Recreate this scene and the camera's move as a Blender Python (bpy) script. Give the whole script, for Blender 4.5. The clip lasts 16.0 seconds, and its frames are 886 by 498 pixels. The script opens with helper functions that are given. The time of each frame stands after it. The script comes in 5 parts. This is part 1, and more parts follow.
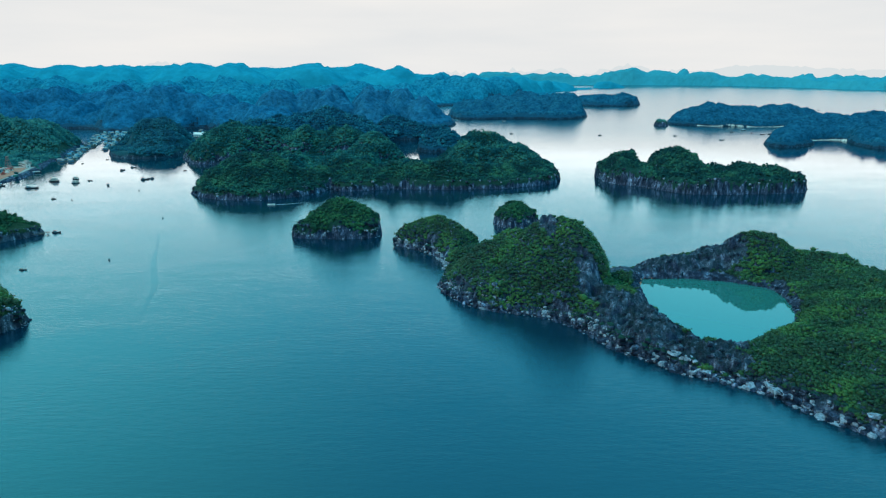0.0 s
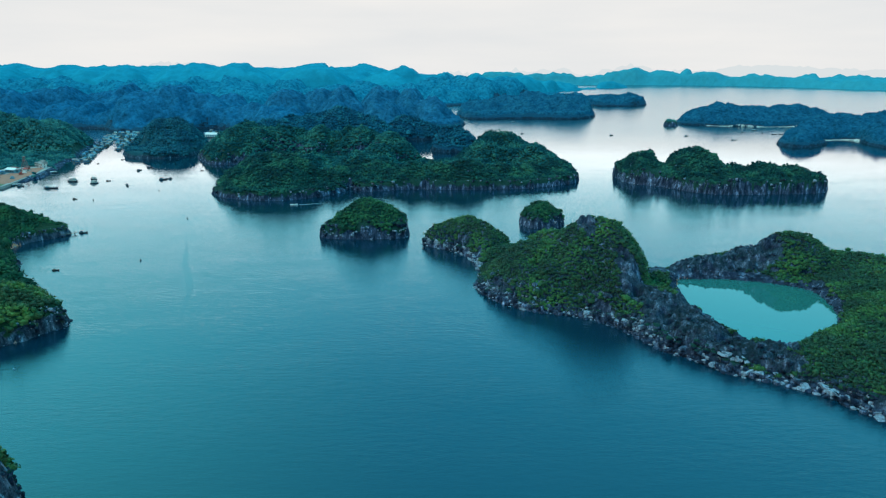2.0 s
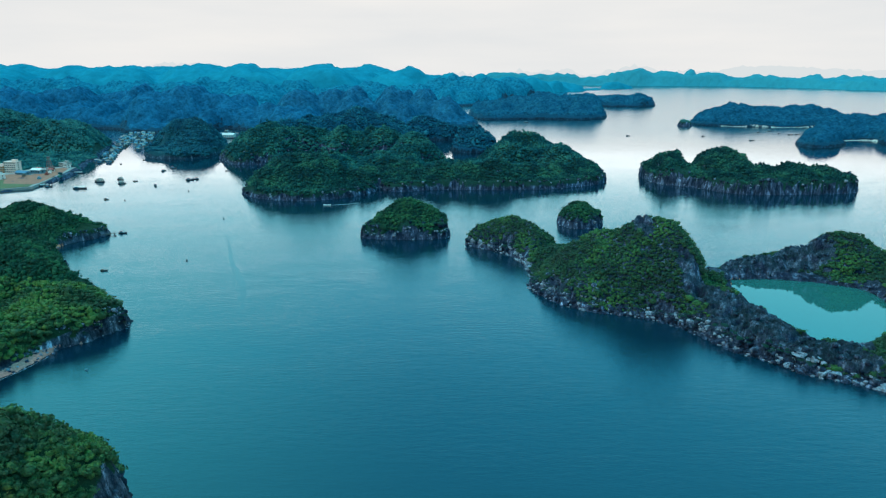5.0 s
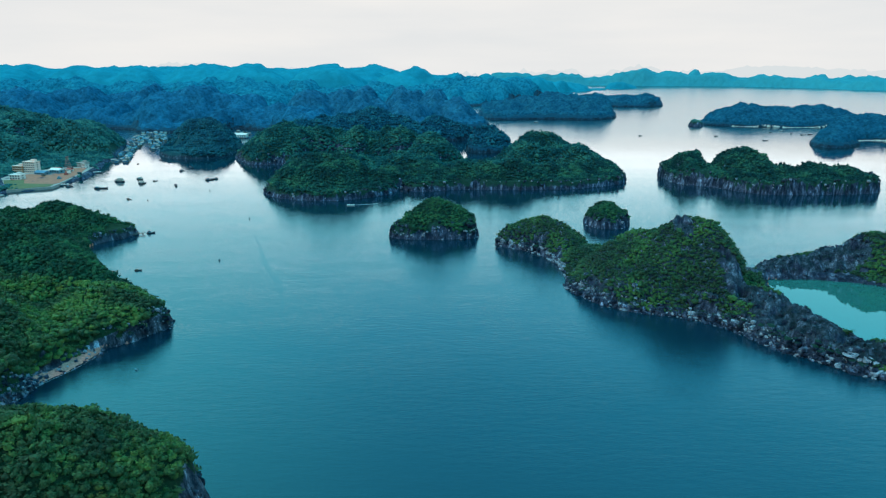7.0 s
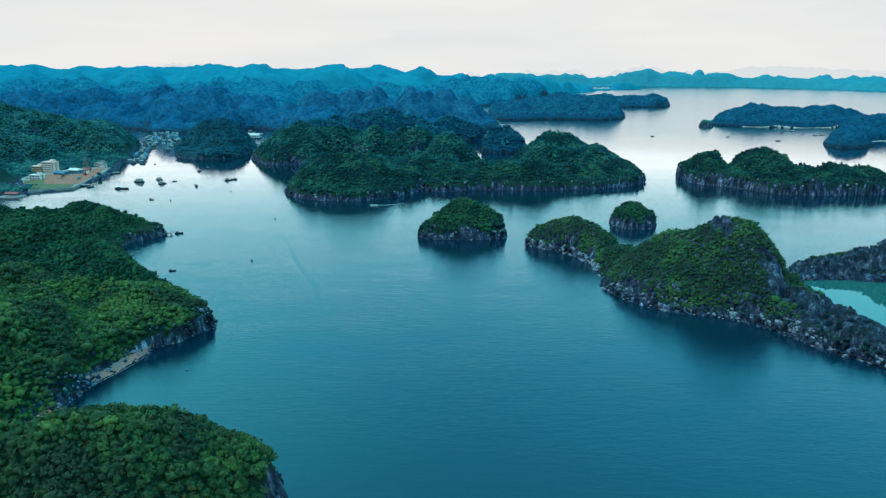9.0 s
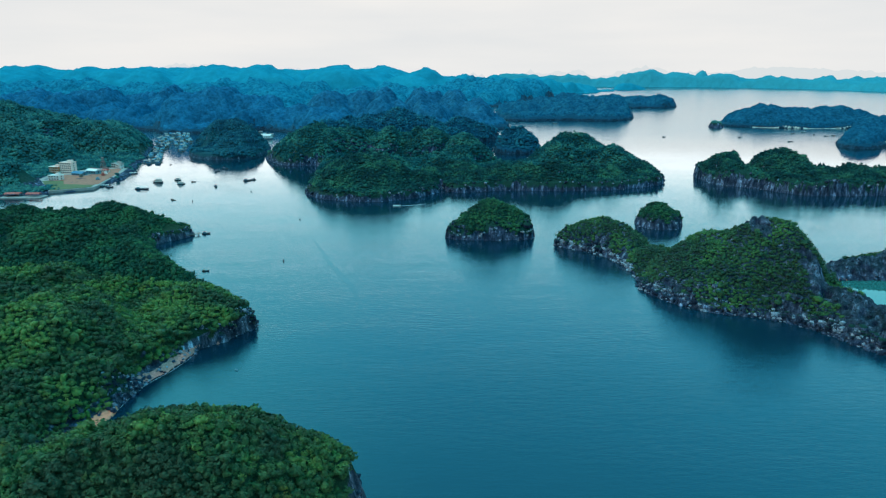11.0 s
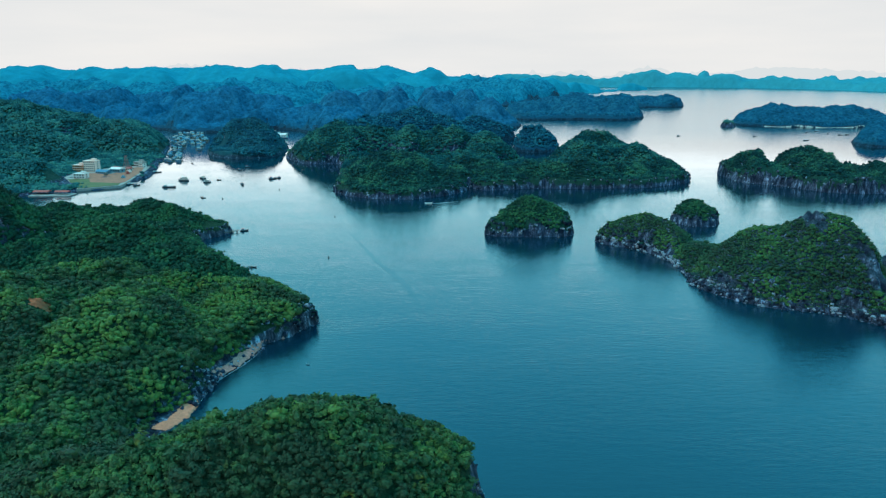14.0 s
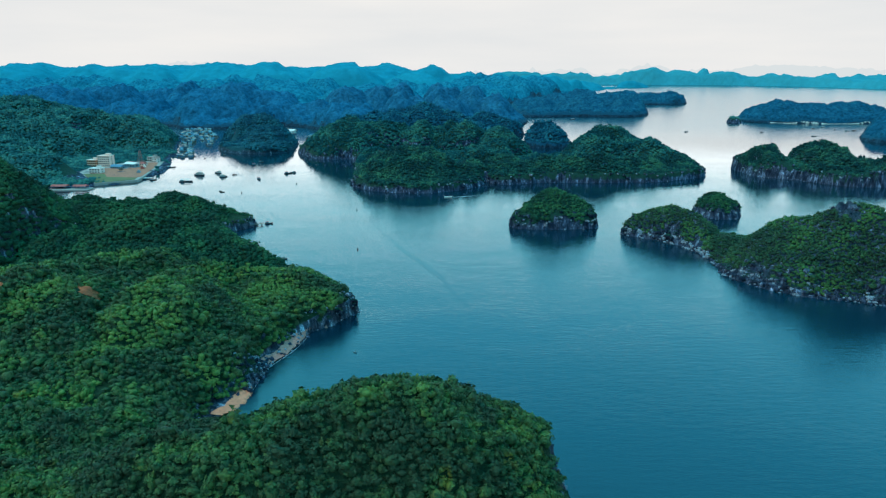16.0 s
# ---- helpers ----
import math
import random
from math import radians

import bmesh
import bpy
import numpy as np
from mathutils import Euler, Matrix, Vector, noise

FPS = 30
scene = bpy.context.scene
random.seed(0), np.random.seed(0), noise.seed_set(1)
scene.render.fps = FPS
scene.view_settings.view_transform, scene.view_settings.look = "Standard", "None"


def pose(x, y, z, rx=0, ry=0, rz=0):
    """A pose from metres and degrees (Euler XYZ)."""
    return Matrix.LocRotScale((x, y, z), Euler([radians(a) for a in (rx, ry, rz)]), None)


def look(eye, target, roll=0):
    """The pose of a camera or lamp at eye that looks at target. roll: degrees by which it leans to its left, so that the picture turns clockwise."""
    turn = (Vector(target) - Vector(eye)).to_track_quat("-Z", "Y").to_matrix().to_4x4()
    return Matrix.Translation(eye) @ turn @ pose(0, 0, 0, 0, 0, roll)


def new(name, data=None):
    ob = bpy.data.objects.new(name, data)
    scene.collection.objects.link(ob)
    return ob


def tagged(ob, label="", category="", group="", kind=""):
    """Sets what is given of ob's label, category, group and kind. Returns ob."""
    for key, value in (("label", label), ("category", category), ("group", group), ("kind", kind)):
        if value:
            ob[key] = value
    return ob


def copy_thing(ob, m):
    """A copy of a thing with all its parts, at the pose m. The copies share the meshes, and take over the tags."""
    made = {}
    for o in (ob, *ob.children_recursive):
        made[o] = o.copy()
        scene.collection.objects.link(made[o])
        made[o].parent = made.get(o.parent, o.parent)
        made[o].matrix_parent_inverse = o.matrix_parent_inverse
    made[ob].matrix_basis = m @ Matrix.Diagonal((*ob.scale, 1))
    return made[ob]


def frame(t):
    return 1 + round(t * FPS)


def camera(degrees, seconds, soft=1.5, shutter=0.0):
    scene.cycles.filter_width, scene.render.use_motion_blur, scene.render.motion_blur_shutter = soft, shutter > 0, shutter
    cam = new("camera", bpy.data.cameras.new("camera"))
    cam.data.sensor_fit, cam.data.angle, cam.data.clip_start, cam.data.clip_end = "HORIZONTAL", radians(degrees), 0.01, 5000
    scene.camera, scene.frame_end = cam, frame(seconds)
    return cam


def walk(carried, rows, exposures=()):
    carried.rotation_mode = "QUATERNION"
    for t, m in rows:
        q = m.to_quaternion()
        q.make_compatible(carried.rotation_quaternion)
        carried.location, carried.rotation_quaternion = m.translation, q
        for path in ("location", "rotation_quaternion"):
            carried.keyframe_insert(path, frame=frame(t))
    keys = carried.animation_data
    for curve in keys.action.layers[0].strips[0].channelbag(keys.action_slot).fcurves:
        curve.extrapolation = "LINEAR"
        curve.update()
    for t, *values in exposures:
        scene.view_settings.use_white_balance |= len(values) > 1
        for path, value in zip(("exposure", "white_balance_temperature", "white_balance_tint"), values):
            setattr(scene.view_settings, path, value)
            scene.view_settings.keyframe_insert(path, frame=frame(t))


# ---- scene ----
cam = camera(66.8, 16.0, soft=1.25)
# camera and its walk: a drone sliding sideways above the bay
PATH = [
    (0, (15.512, -1.258, 120.329), (15.551, 0.672, 119.808), 0.0),
    (0.5, (10.2, -1.095, 120.345), (10.239, 0.836, 119.825), -0.0),
    (1, (5.031, -0.811, 120.337), (5.07, 1.12, 119.817), 0.0),
    (1.5, (-0.129, -0.409, 120.277), (-0.091, 1.521, 119.757), 0.0),
    (2, (-5.159, 0.119, 120.291), (-5.12, 2.049, 119.77), 0.0),
    (2.5, (-10.106, 0.361, 120.175), (-10.067, 2.292, 119.655), 0.0),
    (3, (-15.132, 0.614, 120.06), (-15.094, 2.545, 119.54), 0.0),
    (3.5, (-20.283, 0.895, 119.94), (-20.244, 2.825, 119.42), 0.0),
    (4, (-25.428, 1.346, 119.829), (-25.388, 3.277, 119.309), 0.0),
    (6.5, (-50.893, 2.367, 119.623), (-50.855, 4.299, 119.104), 0.0),
    (7, (-55.854, 2.662, 119.549), (-55.818, 4.593, 119.03), 0.0),
    (7.5, (-60.856, 2.806, 119.518), (-60.821, 4.738, 119.0), 0.0),
    (8, (-65.947, 2.914, 119.511), (-65.913, 4.845, 118.992), 0.0),
    (8.5, (-71.082, 2.986, 119.513), (-71.049, 4.918, 118.995), -0.0),
    (9, (-76.048, 3.049, 119.522), (-76.015, 4.981, 119.004), -0.0),
    (11.5, (-101.356, 3.761, 119.202), (-101.324, 5.694, 118.688), -0.0),
    (12, (-106.328, 4.092, 119.142), (-106.295, 6.025, 118.63), -0.1),
    (12.5, (-111.4, 4.382, 118.899), (-111.366, 6.315, 118.386), -0.1),
    (13, (-116.556, 4.397, 118.341), (-116.52, 6.33, 117.828), 0.0),
    (13.5, (-121.484, 4.046, 117.511), (-121.448, 5.978, 116.997), -0.0),
    (14, (-126.466, 3.709, 116.53), (-126.429, 5.641, 116.016), -0.0),
    (14.5, (-131.56, 3.353, 115.396), (-131.522, 5.285, 114.881), -0.0),
    (15, (-136.67, 3.112, 114.358), (-136.63, 5.044, 113.842), -0.0),
    (15.5, (-141.701, 2.63, 113.466), (-141.659, 4.561, 112.949), -0.0),
    (16, (-146.764, 1.943, 112.741), (-146.719, 3.874, 112.222), -0.0),
]
walk(cam, [(t, look(eye, target, roll)) for t, eye, target, roll in PATH])

# ---- light: bright overcast, white low sky, bluish overhead ----
world = bpy.data.worlds.new("sky")
scene.world = world
world.use_nodes = True
wn, wl = world.node_tree.nodes, world.node_tree.links
wn.clear()
w_out = wn.new("ShaderNodeOutputWorld")
w_bg = wn.new("ShaderNodeBackground")
w_sky = wn.new("ShaderNodeTexSky")
w_sky.sky_type = "NISHITA"
w_sky.sun_disc = False
w_sky.sun_elevation = radians(48)
w_sky.sun_rotation = radians(-101)
w_sky.dust_density = 3.0
w_sky.ozone_density = 2.0
w_dim = wn.new("ShaderNodeMix")
w_dim.data_type, w_dim.blend_type = "RGBA", "MULTIPLY"
w_dim.inputs["Factor"].default_value = 1.0
w_dim.inputs[7].default_value = (0.05, 0.09, 0.09, 1)
wl.new(w_sky.outputs[0], w_dim.inputs[6])
w_co = wn.new("ShaderNodeTexCoord")
w_map = wn.new("ShaderNodeMapping")
w_map.inputs["Scale"].default_value = (1.0, 1.0, 7.0)
wl.new(w_co.outputs["Generated"], w_map.inputs["Vector"])
w_noise = wn.new("ShaderNodeTexNoise")
w_noise.inputs["Scale"].default_value = 2.4
w_noise.inputs["Detail"].default_value = 6
wl.new(w_map.outputs[0], w_noise.inputs["Vector"])
w_cl = wn.new("ShaderNodeValToRGB")
w_cl.color_ramp.elements[0].position, w_cl.color_ramp.elements[0].color = 0.3, (0.77, 0.79, 0.80, 1)
w_cl.color_ramp.elements[1].position, w_cl.color_ramp.elements[1].color = 0.68, (0.885, 0.872, 0.85, 1)
wl.new(w_noise.outputs[0], w_cl.inputs[0])
w_sep = wn.new("ShaderNodeSeparateXYZ")
wl.new(w_co.outputs["Generated"], w_sep.inputs[0])
w_up = wn.new("ShaderNodeMapRange")
w_up.interpolation_type = "SMOOTHSTEP"
w_up.inputs["From Min"].default_value, w_up.inputs["From Max"].default_value = 0.20, 0.44
w_up.inputs["To Min"].default_value, w_up.inputs["To Max"].default_value = 0.0, 1.0
wl.new(w_sep.outputs["Z"], w_up.inputs["Value"])
w_mix = wn.new("ShaderNodeMix")
w_mix.data_type = "RGBA"
wl.new(w_up.outputs[0], w_mix.inputs["Factor"])
w_low = wn.new("ShaderNodeMapRange")
w_low.interpolation_type = "SMOOTHSTEP"
w_low.inputs["From Min"].default_value, w_low.inputs["From Max"].default_value = 0.096, 0.122
wl.new(w_sep.outputs["Z"], w_low.inputs["Value"])
w_glow = wn.new("ShaderNodeMix")
w_glow.data_type = "RGBA"
wl.new(w_low.outputs[0], w_glow.inputs["Factor"])
wl.new(w_cl.outputs[0], w_glow.inputs[6])
w_lift = wn.new("ShaderNodeMapRange")
w_lift.interpolation_type = "SMOOTHSTEP"
w_lift.inputs["From Min"].default_value, w_lift.inputs["From Max"].default_value = 0.128, 0.207
wl.new(w_sep.outputs["Z"], w_lift.inputs["Value"])
w_white = wn.new("ShaderNodeMix")
w_white.data_type = "RGBA"
wl.new(w_lift.outputs[0], w_white.inputs["Factor"])
w_white.inputs[6].default_value = (2.0, 2.2, 2.23, 1)
w_white.inputs[7].default_value = (0.44, 1.38, 1.62, 1)
wl.new(w_white.outputs[2], w_glow.inputs[7])
wl.new(w_glow.outputs[2], w_mix.inputs[6])
w_veil = wn.new("ShaderNodeMix")
w_veil.data_type = "RGBA"
w_veil.inputs["Factor"].default_value = 0.85
# the overhead veil is thinner and brighter on the sun's side
w_sun = wn.new("ShaderNodeVectorMath")
w_sun.operation = "DOT_PRODUCT"
w_sun.inputs[1].default_value = Vector((-0.75, 0.45, 0.48)).normalized()
wl.new(w_co.outputs["Generated"], w_sun.inputs[0])
w_side = wn.new("ShaderNodeMapRange")
w_side.interpolation_type = "SMOOTHSTEP"
w_side.inputs["From Min"].default_value, w_side.inputs["From Max"].default_value = 0.6, 1.0
wl.new(w_sun.outputs["Value"], w_side.inputs["Value"])
w_thin = wn.new("ShaderNodeMix")
w_thin.data_type = "RGBA"
wl.new(w_side.outputs[0], w_thin.inputs["Factor"])
w_thin.inputs[6].default_value = (0.12, 1.44, 2.2, 1)
w_thin.inputs[7].default_value = (0.24, 2.3, 2.75, 1)
wl.new(w_thin.outputs[2], w_veil.inputs[7])
wl.new(w_dim.outputs[2], w_veil.inputs[6])
wl.new(w_veil.outputs[2], w_mix.inputs[7])
wl.new(w_mix.outputs[2], w_bg.inputs["Color"])
w_bg.inputs["Strength"].default_value = 1.0
wl.new(w_bg.outputs[0], w_out.inputs[0])

sun = new("sun", bpy.data.lights.new("sun", "SUN"))
sun.data.energy = 1.35
sun.data.angle = radians(20)
sun.data.color = (1.0, 0.91, 0.80)
sun.matrix_world = look((-620, -120, 800), (0, 0, 0))


# ---- materials ----
def nodes_of(name):
    mat = bpy.data.materials.new(name)
    mat.use_nodes = True
    nt = mat.node_tree
    return mat, nt.nodes, nt.links, nt.nodes["Principled BSDF"]


def tex_noise(n, l, vec, scale, detail=4.0, rough=0.55):
    t = n.new("ShaderNodeTexNoise")
    t.inputs["Scale"].default_value, t.inputs["Detail"].default_value, t.inputs["Roughness"].default_value = scale, detail, rough
    if vec is not None:
        l.new(vec, t.inputs["Vector"])
    return t.outputs[0]


def ramp(n, l, value, stops):
    r = n.new("ShaderNodeValToRGB")
    while len(r.color_ramp.elements) < len(stops):
        r.color_ramp.elements.new(0.5)
    for e, (p, c) in zip(r.color_ramp.elements, stops):
        e.position, e.color = p, (*c, 1)
    l.new(value, r.inputs[0])
    return r.outputs[0]


def blend(n, l, fac, a, b, mode="MIX"):
    m = n.new("ShaderNodeMix")
    m.data_type, m.blend_type = "RGBA", mode
    for sock, v in ((m.inputs["Factor"], fac), (m.inputs[6], a), (m.inputs[7], b)):
        if isinstance(v, (int, float)):
            sock.default_value = v
        elif isinstance(v, tuple):
            sock.default_value = (*v, 1)
        else:
            l.new(v, sock)
    return m.outputs[2]


def bump(n, l, bsdf, height, strength, distance):
    b = n.new("ShaderNodeBump")
    b.inputs["Strength"].default_value, b.inputs["Distance"].default_value = strength, distance
    l.new(height, b.inputs["Height"])
    l.new(b.outputs[0], bsdf.inputs["Normal"])


def position(n):
    return n.new("ShaderNodeNewGeometry").outputs["Position"]


def stretched(n, l, vec, scale, turn=0.0):
    m = n.new("ShaderNodeMapping")
    m.inputs["Scale"].default_value = scale
    m.inputs["Rotation"].default_value = (0, 0, radians(turn))
    l.new(vec, m.inputs["Vector"])
    return m.outputs[0]


def rock_material(name, dark, pale, green, growth=((0.005, 0.028, 0.016), (0.014, 0.062, 0.03)), from_slope=0.98):
    """Karst limestone: grey with dark runs, and low growth where it is not steep."""
    mat, n, l, p = nodes_of(name)
    pos = position(n)
    runs = tex_noise(n, l, stretched(n, l, pos, (0.35, 0.35, 0.09)), 1.0, 6, 0.65)
    col = ramp(n, l, runs, [(0.42, dark), (0.56, tuple(0.8 * a + 0.2 * b for a, b in zip(dark, pale))), (0.67, pale)])
    fine = tex_noise(n, l, pos, 1.3, 5, 0.7)
    col = blend(n, l, 0.8, col, ramp(n, l, fine, [(0.36, (0.18, 0.19, 0.23)), (0.60, (1.1, 1.1, 1.1))]), "MULTIPLY")
    broad = tex_noise(n, l, stretched(n, l, pos, (0.11, 0.11, 0.06)), 1.0, 4, 0.6)
    col = blend(n, l, 0.7, col, ramp(n, l, broad, [(0.40, (0.22, 0.24, 0.30)), (0.60, (1.1, 1.1, 1.1))]), "MULTIPLY")
    geo = n.new("ShaderNodeNewGeometry")
    sep = n.new("ShaderNodeSeparateXYZ")
    l.new(geo.outputs["Normal"], sep.inputs[0])
    patch = tex_noise(n, l, pos, 0.12, 4, 0.6)
    add = n.new("ShaderNodeMath")
    add.operation = "MULTIPLY_ADD"
    add.inputs[1].default_value = 0.9
    l.new(patch, add.inputs[0])
    l.new(sep.outputs["Z"], add.inputs[2])
    grown = ramp(n, l, add.outputs[0], [(from_slope, (0, 0, 0)), (from_slope + 0.02, (1, 1, 1))])
    where = n.new("ShaderNodeSeparateXYZ")
    l.new(pos, where.inputs[0])
    ragged = n.new("ShaderNodeMath")
    ragged.operation = "MULTIPLY_ADD"
    ragged.inputs[1].default_value = 9.0
    l.new(patch, ragged.inputs[0])
    l.new(where.outputs["Z"], ragged.inputs[2])
    dry = n.new("ShaderNodeMapRange")
    dry.inputs["From Min"].default_value, dry.inputs["From Max"].default_value = 7.5, 9.5
    dry.inputs["To Min"].default_value, dry.inputs["To Max"].default_value = 0.0, green
    l.new(ragged.outputs[0], dry.inputs["Value"])
    half = n.new("ShaderNodeMath")
    half.operation = "MULTIPLY"
    l.new(dry.outputs[0], half.inputs[1])
    l.new(grown, half.inputs[0])
    moss = ramp(n, l, fine, [(0.3, growth[0]), (0.7, growth[1])])
    l.new(blend(n, l, half.outputs[0], col, moss), p.inputs["Base Color"])
    p.inputs["Roughness"].default_value = 0.85
    p.inputs["Specular IOR Level"].default_value = 0.12
    bump(n, l, p, fine, 0.9, 1.2)
    return mat


def leaf_material(name, dark, mid, light, yellow, grain=2.2, contrast=0.7, gloss=0.25, relief=0.6, patchy=0.48):
    """Canopy leaves: every clump a little different, whole patches lighter or darker."""
    mat, n, l, p = nodes_of(name)
    pos = position(n)
    geo = n.new("ShaderNodeNewGeometry")
    patch = tex_noise(n, l, pos, 0.045, 4, 0.6)
    s = n.new("ShaderNodeMath")
    s.operation = "MULTIPLY_ADD"
    s.inputs[1].default_value = 0.16
    l.new(geo.outputs["Random Per Island"], s.inputs[0])
    own = n.new("ShaderNodeAttribute")
    own.attribute_name = "tone"
    s2 = n.new("ShaderNodeMath")
    s2.operation = "MULTIPLY_ADD"
    s2.inputs[1].default_value = 0.38
    l.new(own.outputs["Fac"], s2.inputs[0])
    wide = n.new("ShaderNodeMapRange")
    wide.inputs["From Min"].default_value, wide.inputs["From Max"].default_value = 0.34, 0.66
    wide.inputs["To Min"].default_value, wide.inputs["To Max"].default_value = 0.6 - patchy, 0.6 + patchy
    l.new(patch, wide.inputs["Value"])
    l.new(wide.outputs[0], s2.inputs[2])
    l.new(s2.outputs[0], s.inputs[2])
    span = n.new("ShaderNodeMath")
    span.operation = "MULTIPLY"
    span.inputs[1].default_value = 0.78
    l.new(s.outputs[0], span.inputs[0])
    col = ramp(n, l, span.outputs[0], [(0.42, dark), (0.72, mid), (1.0, light)])
    spot = ramp(n, l, tex_noise(n, l, pos, 0.11, 3, 0.5), [(0.66, (0, 0, 0)), (0.75, (1, 1, 1))])
    col = blend(n, l, spot, col, blend(n, l, 0.55, col, yellow))
    fine = tex_noise(n, l, pos, grain, 4, 0.7)
    col = blend(n, l, contrast, col, ramp(n, l, fine, [(0.32, (0.3, 0.3, 0.3)), (0.62, (1.25, 1.25, 1.2))]), "MULTIPLY")
    l.new(col, p.inputs["Base Color"])
    p.inputs["Roughness"].default_value = 0.7
    p.inputs["Specular IOR Level"].default_value = gloss
    bump(n, l, p, fine, 0.8, relief)
    return mat


def plain_material(name, col, rough=0.6, vary=0.35, scale=1.5, metal=0.0, relief=0.05):
    mat, n, l, p = nodes_of(name)
    f = tex_noise(n, l, position(n), scale, 5, 0.65)
    lo = tuple(c * (1 - vary) for c in col)
    l.new(ramp(n, l, f, [(0.3, lo), (0.7, col)]), p.inputs["Base Color"])
    p.inputs["Roughness"].default_value, p.inputs["Metallic"].default_value = rough, metal
    bump(n, l, p, f, 0.25 if relief < 1 else 0.8, relief)
    return mat


def water_material(name, deep, pale, rough, waves, size, far_chop=0.13):
    mat, n, l, p = nodes_of(name)
    pos = position(n)
    broad = tex_noise(n, l, pos, 0.0045, 3, 0.5)
    l.new(ramp(n, l, broad, [(0.35, deep), (0.68, pale)]), p.inputs["Base Color"])
    p.inputs["IOR"].default_value = 1.5
    gust = tex_noise(n, l, stretched(n, l, pos, (0.006, 0.02, 0.02), 12), 1.0, 4, 0.6)
    r = n.new("ShaderNodeMapRange")
    r.inputs["From Min"].default_value, r.inputs["From Max"].default_value = 0.3, 0.7
    r.inputs["To Min"].default_value, r.inputs["To Max"].default_value = rough * 0.6, rough * 1.4
    l.new(gust, r.inputs["Value"])
    a = tex_noise(n, l, stretched(n, l, pos, (0.09, 0.3, 0.3), 8), size, 5, 0.6)
    b = tex_noise(n, l, stretched(n, l, pos, (0.45, 1.0, 1.0), -14), size, 3, 0.6)
    m = n.new("ShaderNodeMath")
    m.operation = "MULTIPLY_ADD"
    m.inputs[1].default_value = 0.5
    l.new(b, m.inputs[0])
    l.new(a, m.inputs[2])
    # waves flatten with distance so that far reflections suit the camera's view
    sep = n.new("ShaderNodeSeparateXYZ")
    l.new(pos, sep.inputs[0])
    wave_fade = n.new("ShaderNodeMapRange")
    wave_fade.interpolation_type = "SMOOTHSTEP"
    wave_fade.inputs["From Min"].default_value, wave_fade.inputs["From Max"].default_value = 150, 1000
    wave_fade.inputs["To Min"].default_value, wave_fade.inputs["To Max"].default_value = 1.0, 0.12
    l.new(sep.outputs["Y"], wave_fade.inputs["Value"])
    calm = n.new("ShaderNodeMath")
    calm.operation = "MULTIPLY"
    ruffled = n.new("ShaderNodeMath")
    ruffled.operation = "MULTIPLY"
    breath = n.new("ShaderNodeMapRange")
    breath.inputs["From Min"].default_value, breath.inputs["From Max"].default_value = 0.32, 0.66
    breath.inputs["To Min"].default_value, breath.inputs["To Max"].default_value = 0.6, 1.2
    l.new(tex_noise(n, l, stretched(n, l, pos, (0.012, 0.03, 0.03), -9), 1.0, 5, 0.65), breath.inputs["Value"])
    l.new(m.outputs[0], ruffled.inputs[0])
    l.new(breath.outputs[0], ruffled.inputs[1])
    l.new(ruffled.outputs[0], calm.inputs[0])
    l.new(wave_fade.outputs[0], calm.inputs[1])
    # roughness grows with distance, also set for the reflections in view
    chop = n.new("ShaderNodeMapRange")
    chop.interpolation_type = "SMOOTHSTEP"
    chop.inputs["From Min"].default_value, chop.inputs["From Max"].default_value = 700, 1400
    chop.inputs["To Min"].default_value, chop.inputs["To Max"].default_value = 0.0, far_chop
    l.new(sep.outputs["Y"], chop.inputs["Value"])
    still = n.new("ShaderNodeMath")
    still.operation = "ADD"
    l.new(r.outputs[0], still.inputs[0])
    l.new(chop.outputs[0], still.inputs[1])
    l.new(still.outputs[0], p.inputs["Roughness"])
    bump(n, l, p, calm.outputs[0], waves, 1.0)
    return mat


ROCK = rock_material("limestone", (0.012, 0.022, 0.046), (0.36, 0.39, 0.52), 0.95, ((0.005, 0.024, 0.018), (0.012, 0.050, 0.030)), 0.945)
ROCK_GROWN = rock_material("overgrown_limestone", (0.020, 0.026, 0.042), (0.50, 0.50, 0.58), 1.0, ((0.006, 0.020, 0.010), (0.018, 0.045, 0.018)), 0.90)
ROCK_BARE = rock_material("bare_limestone", (0.021, 0.029, 0.055), (0.30, 0.33, 0.43), 0.2)
# far rock and its growth tinted blue: distance haze put into the colour
ROCK_FAR = rock_material("hazed_limestone", (0.005, 0.026, 0.046), (0.050, 0.115, 0.155), 1.0, ((0.003, 0.038, 0.066), (0.005, 0.06, 0.10)))
# knoll cliff: weathered rock, with haze mixed in as teal
ROCK_CLIFF = rock_material("hazed_weathered_cliff", (0.012, 0.036, 0.056), (0.16, 0.21, 0.25), 1.0, ((0.004, 0.036, 0.046), (0.010, 0.060, 0.070)), 0.955)
BOULDER = plain_material("pale_boulder", (0.34, 0.345, 0.40), 0.85, 0.85, 1.1, 0.0, 1.0)
LEAF = leaf_material("leaves", (0.0211, 0.0433, 0.0169), (0.0396, 0.0824, 0.0229), (0.103, 0.163, 0.0305), (0.238, 0.206, 0.0169), 1.6, 0.5)
LEAF_HILL = leaf_material("hill_leaves", (0.0112, 0.0325, 0.0155), (0.0208, 0.06, 0.0212), (0.048, 0.115, 0.027), (0.102, 0.136, 0.018), 1.6, 0.62)
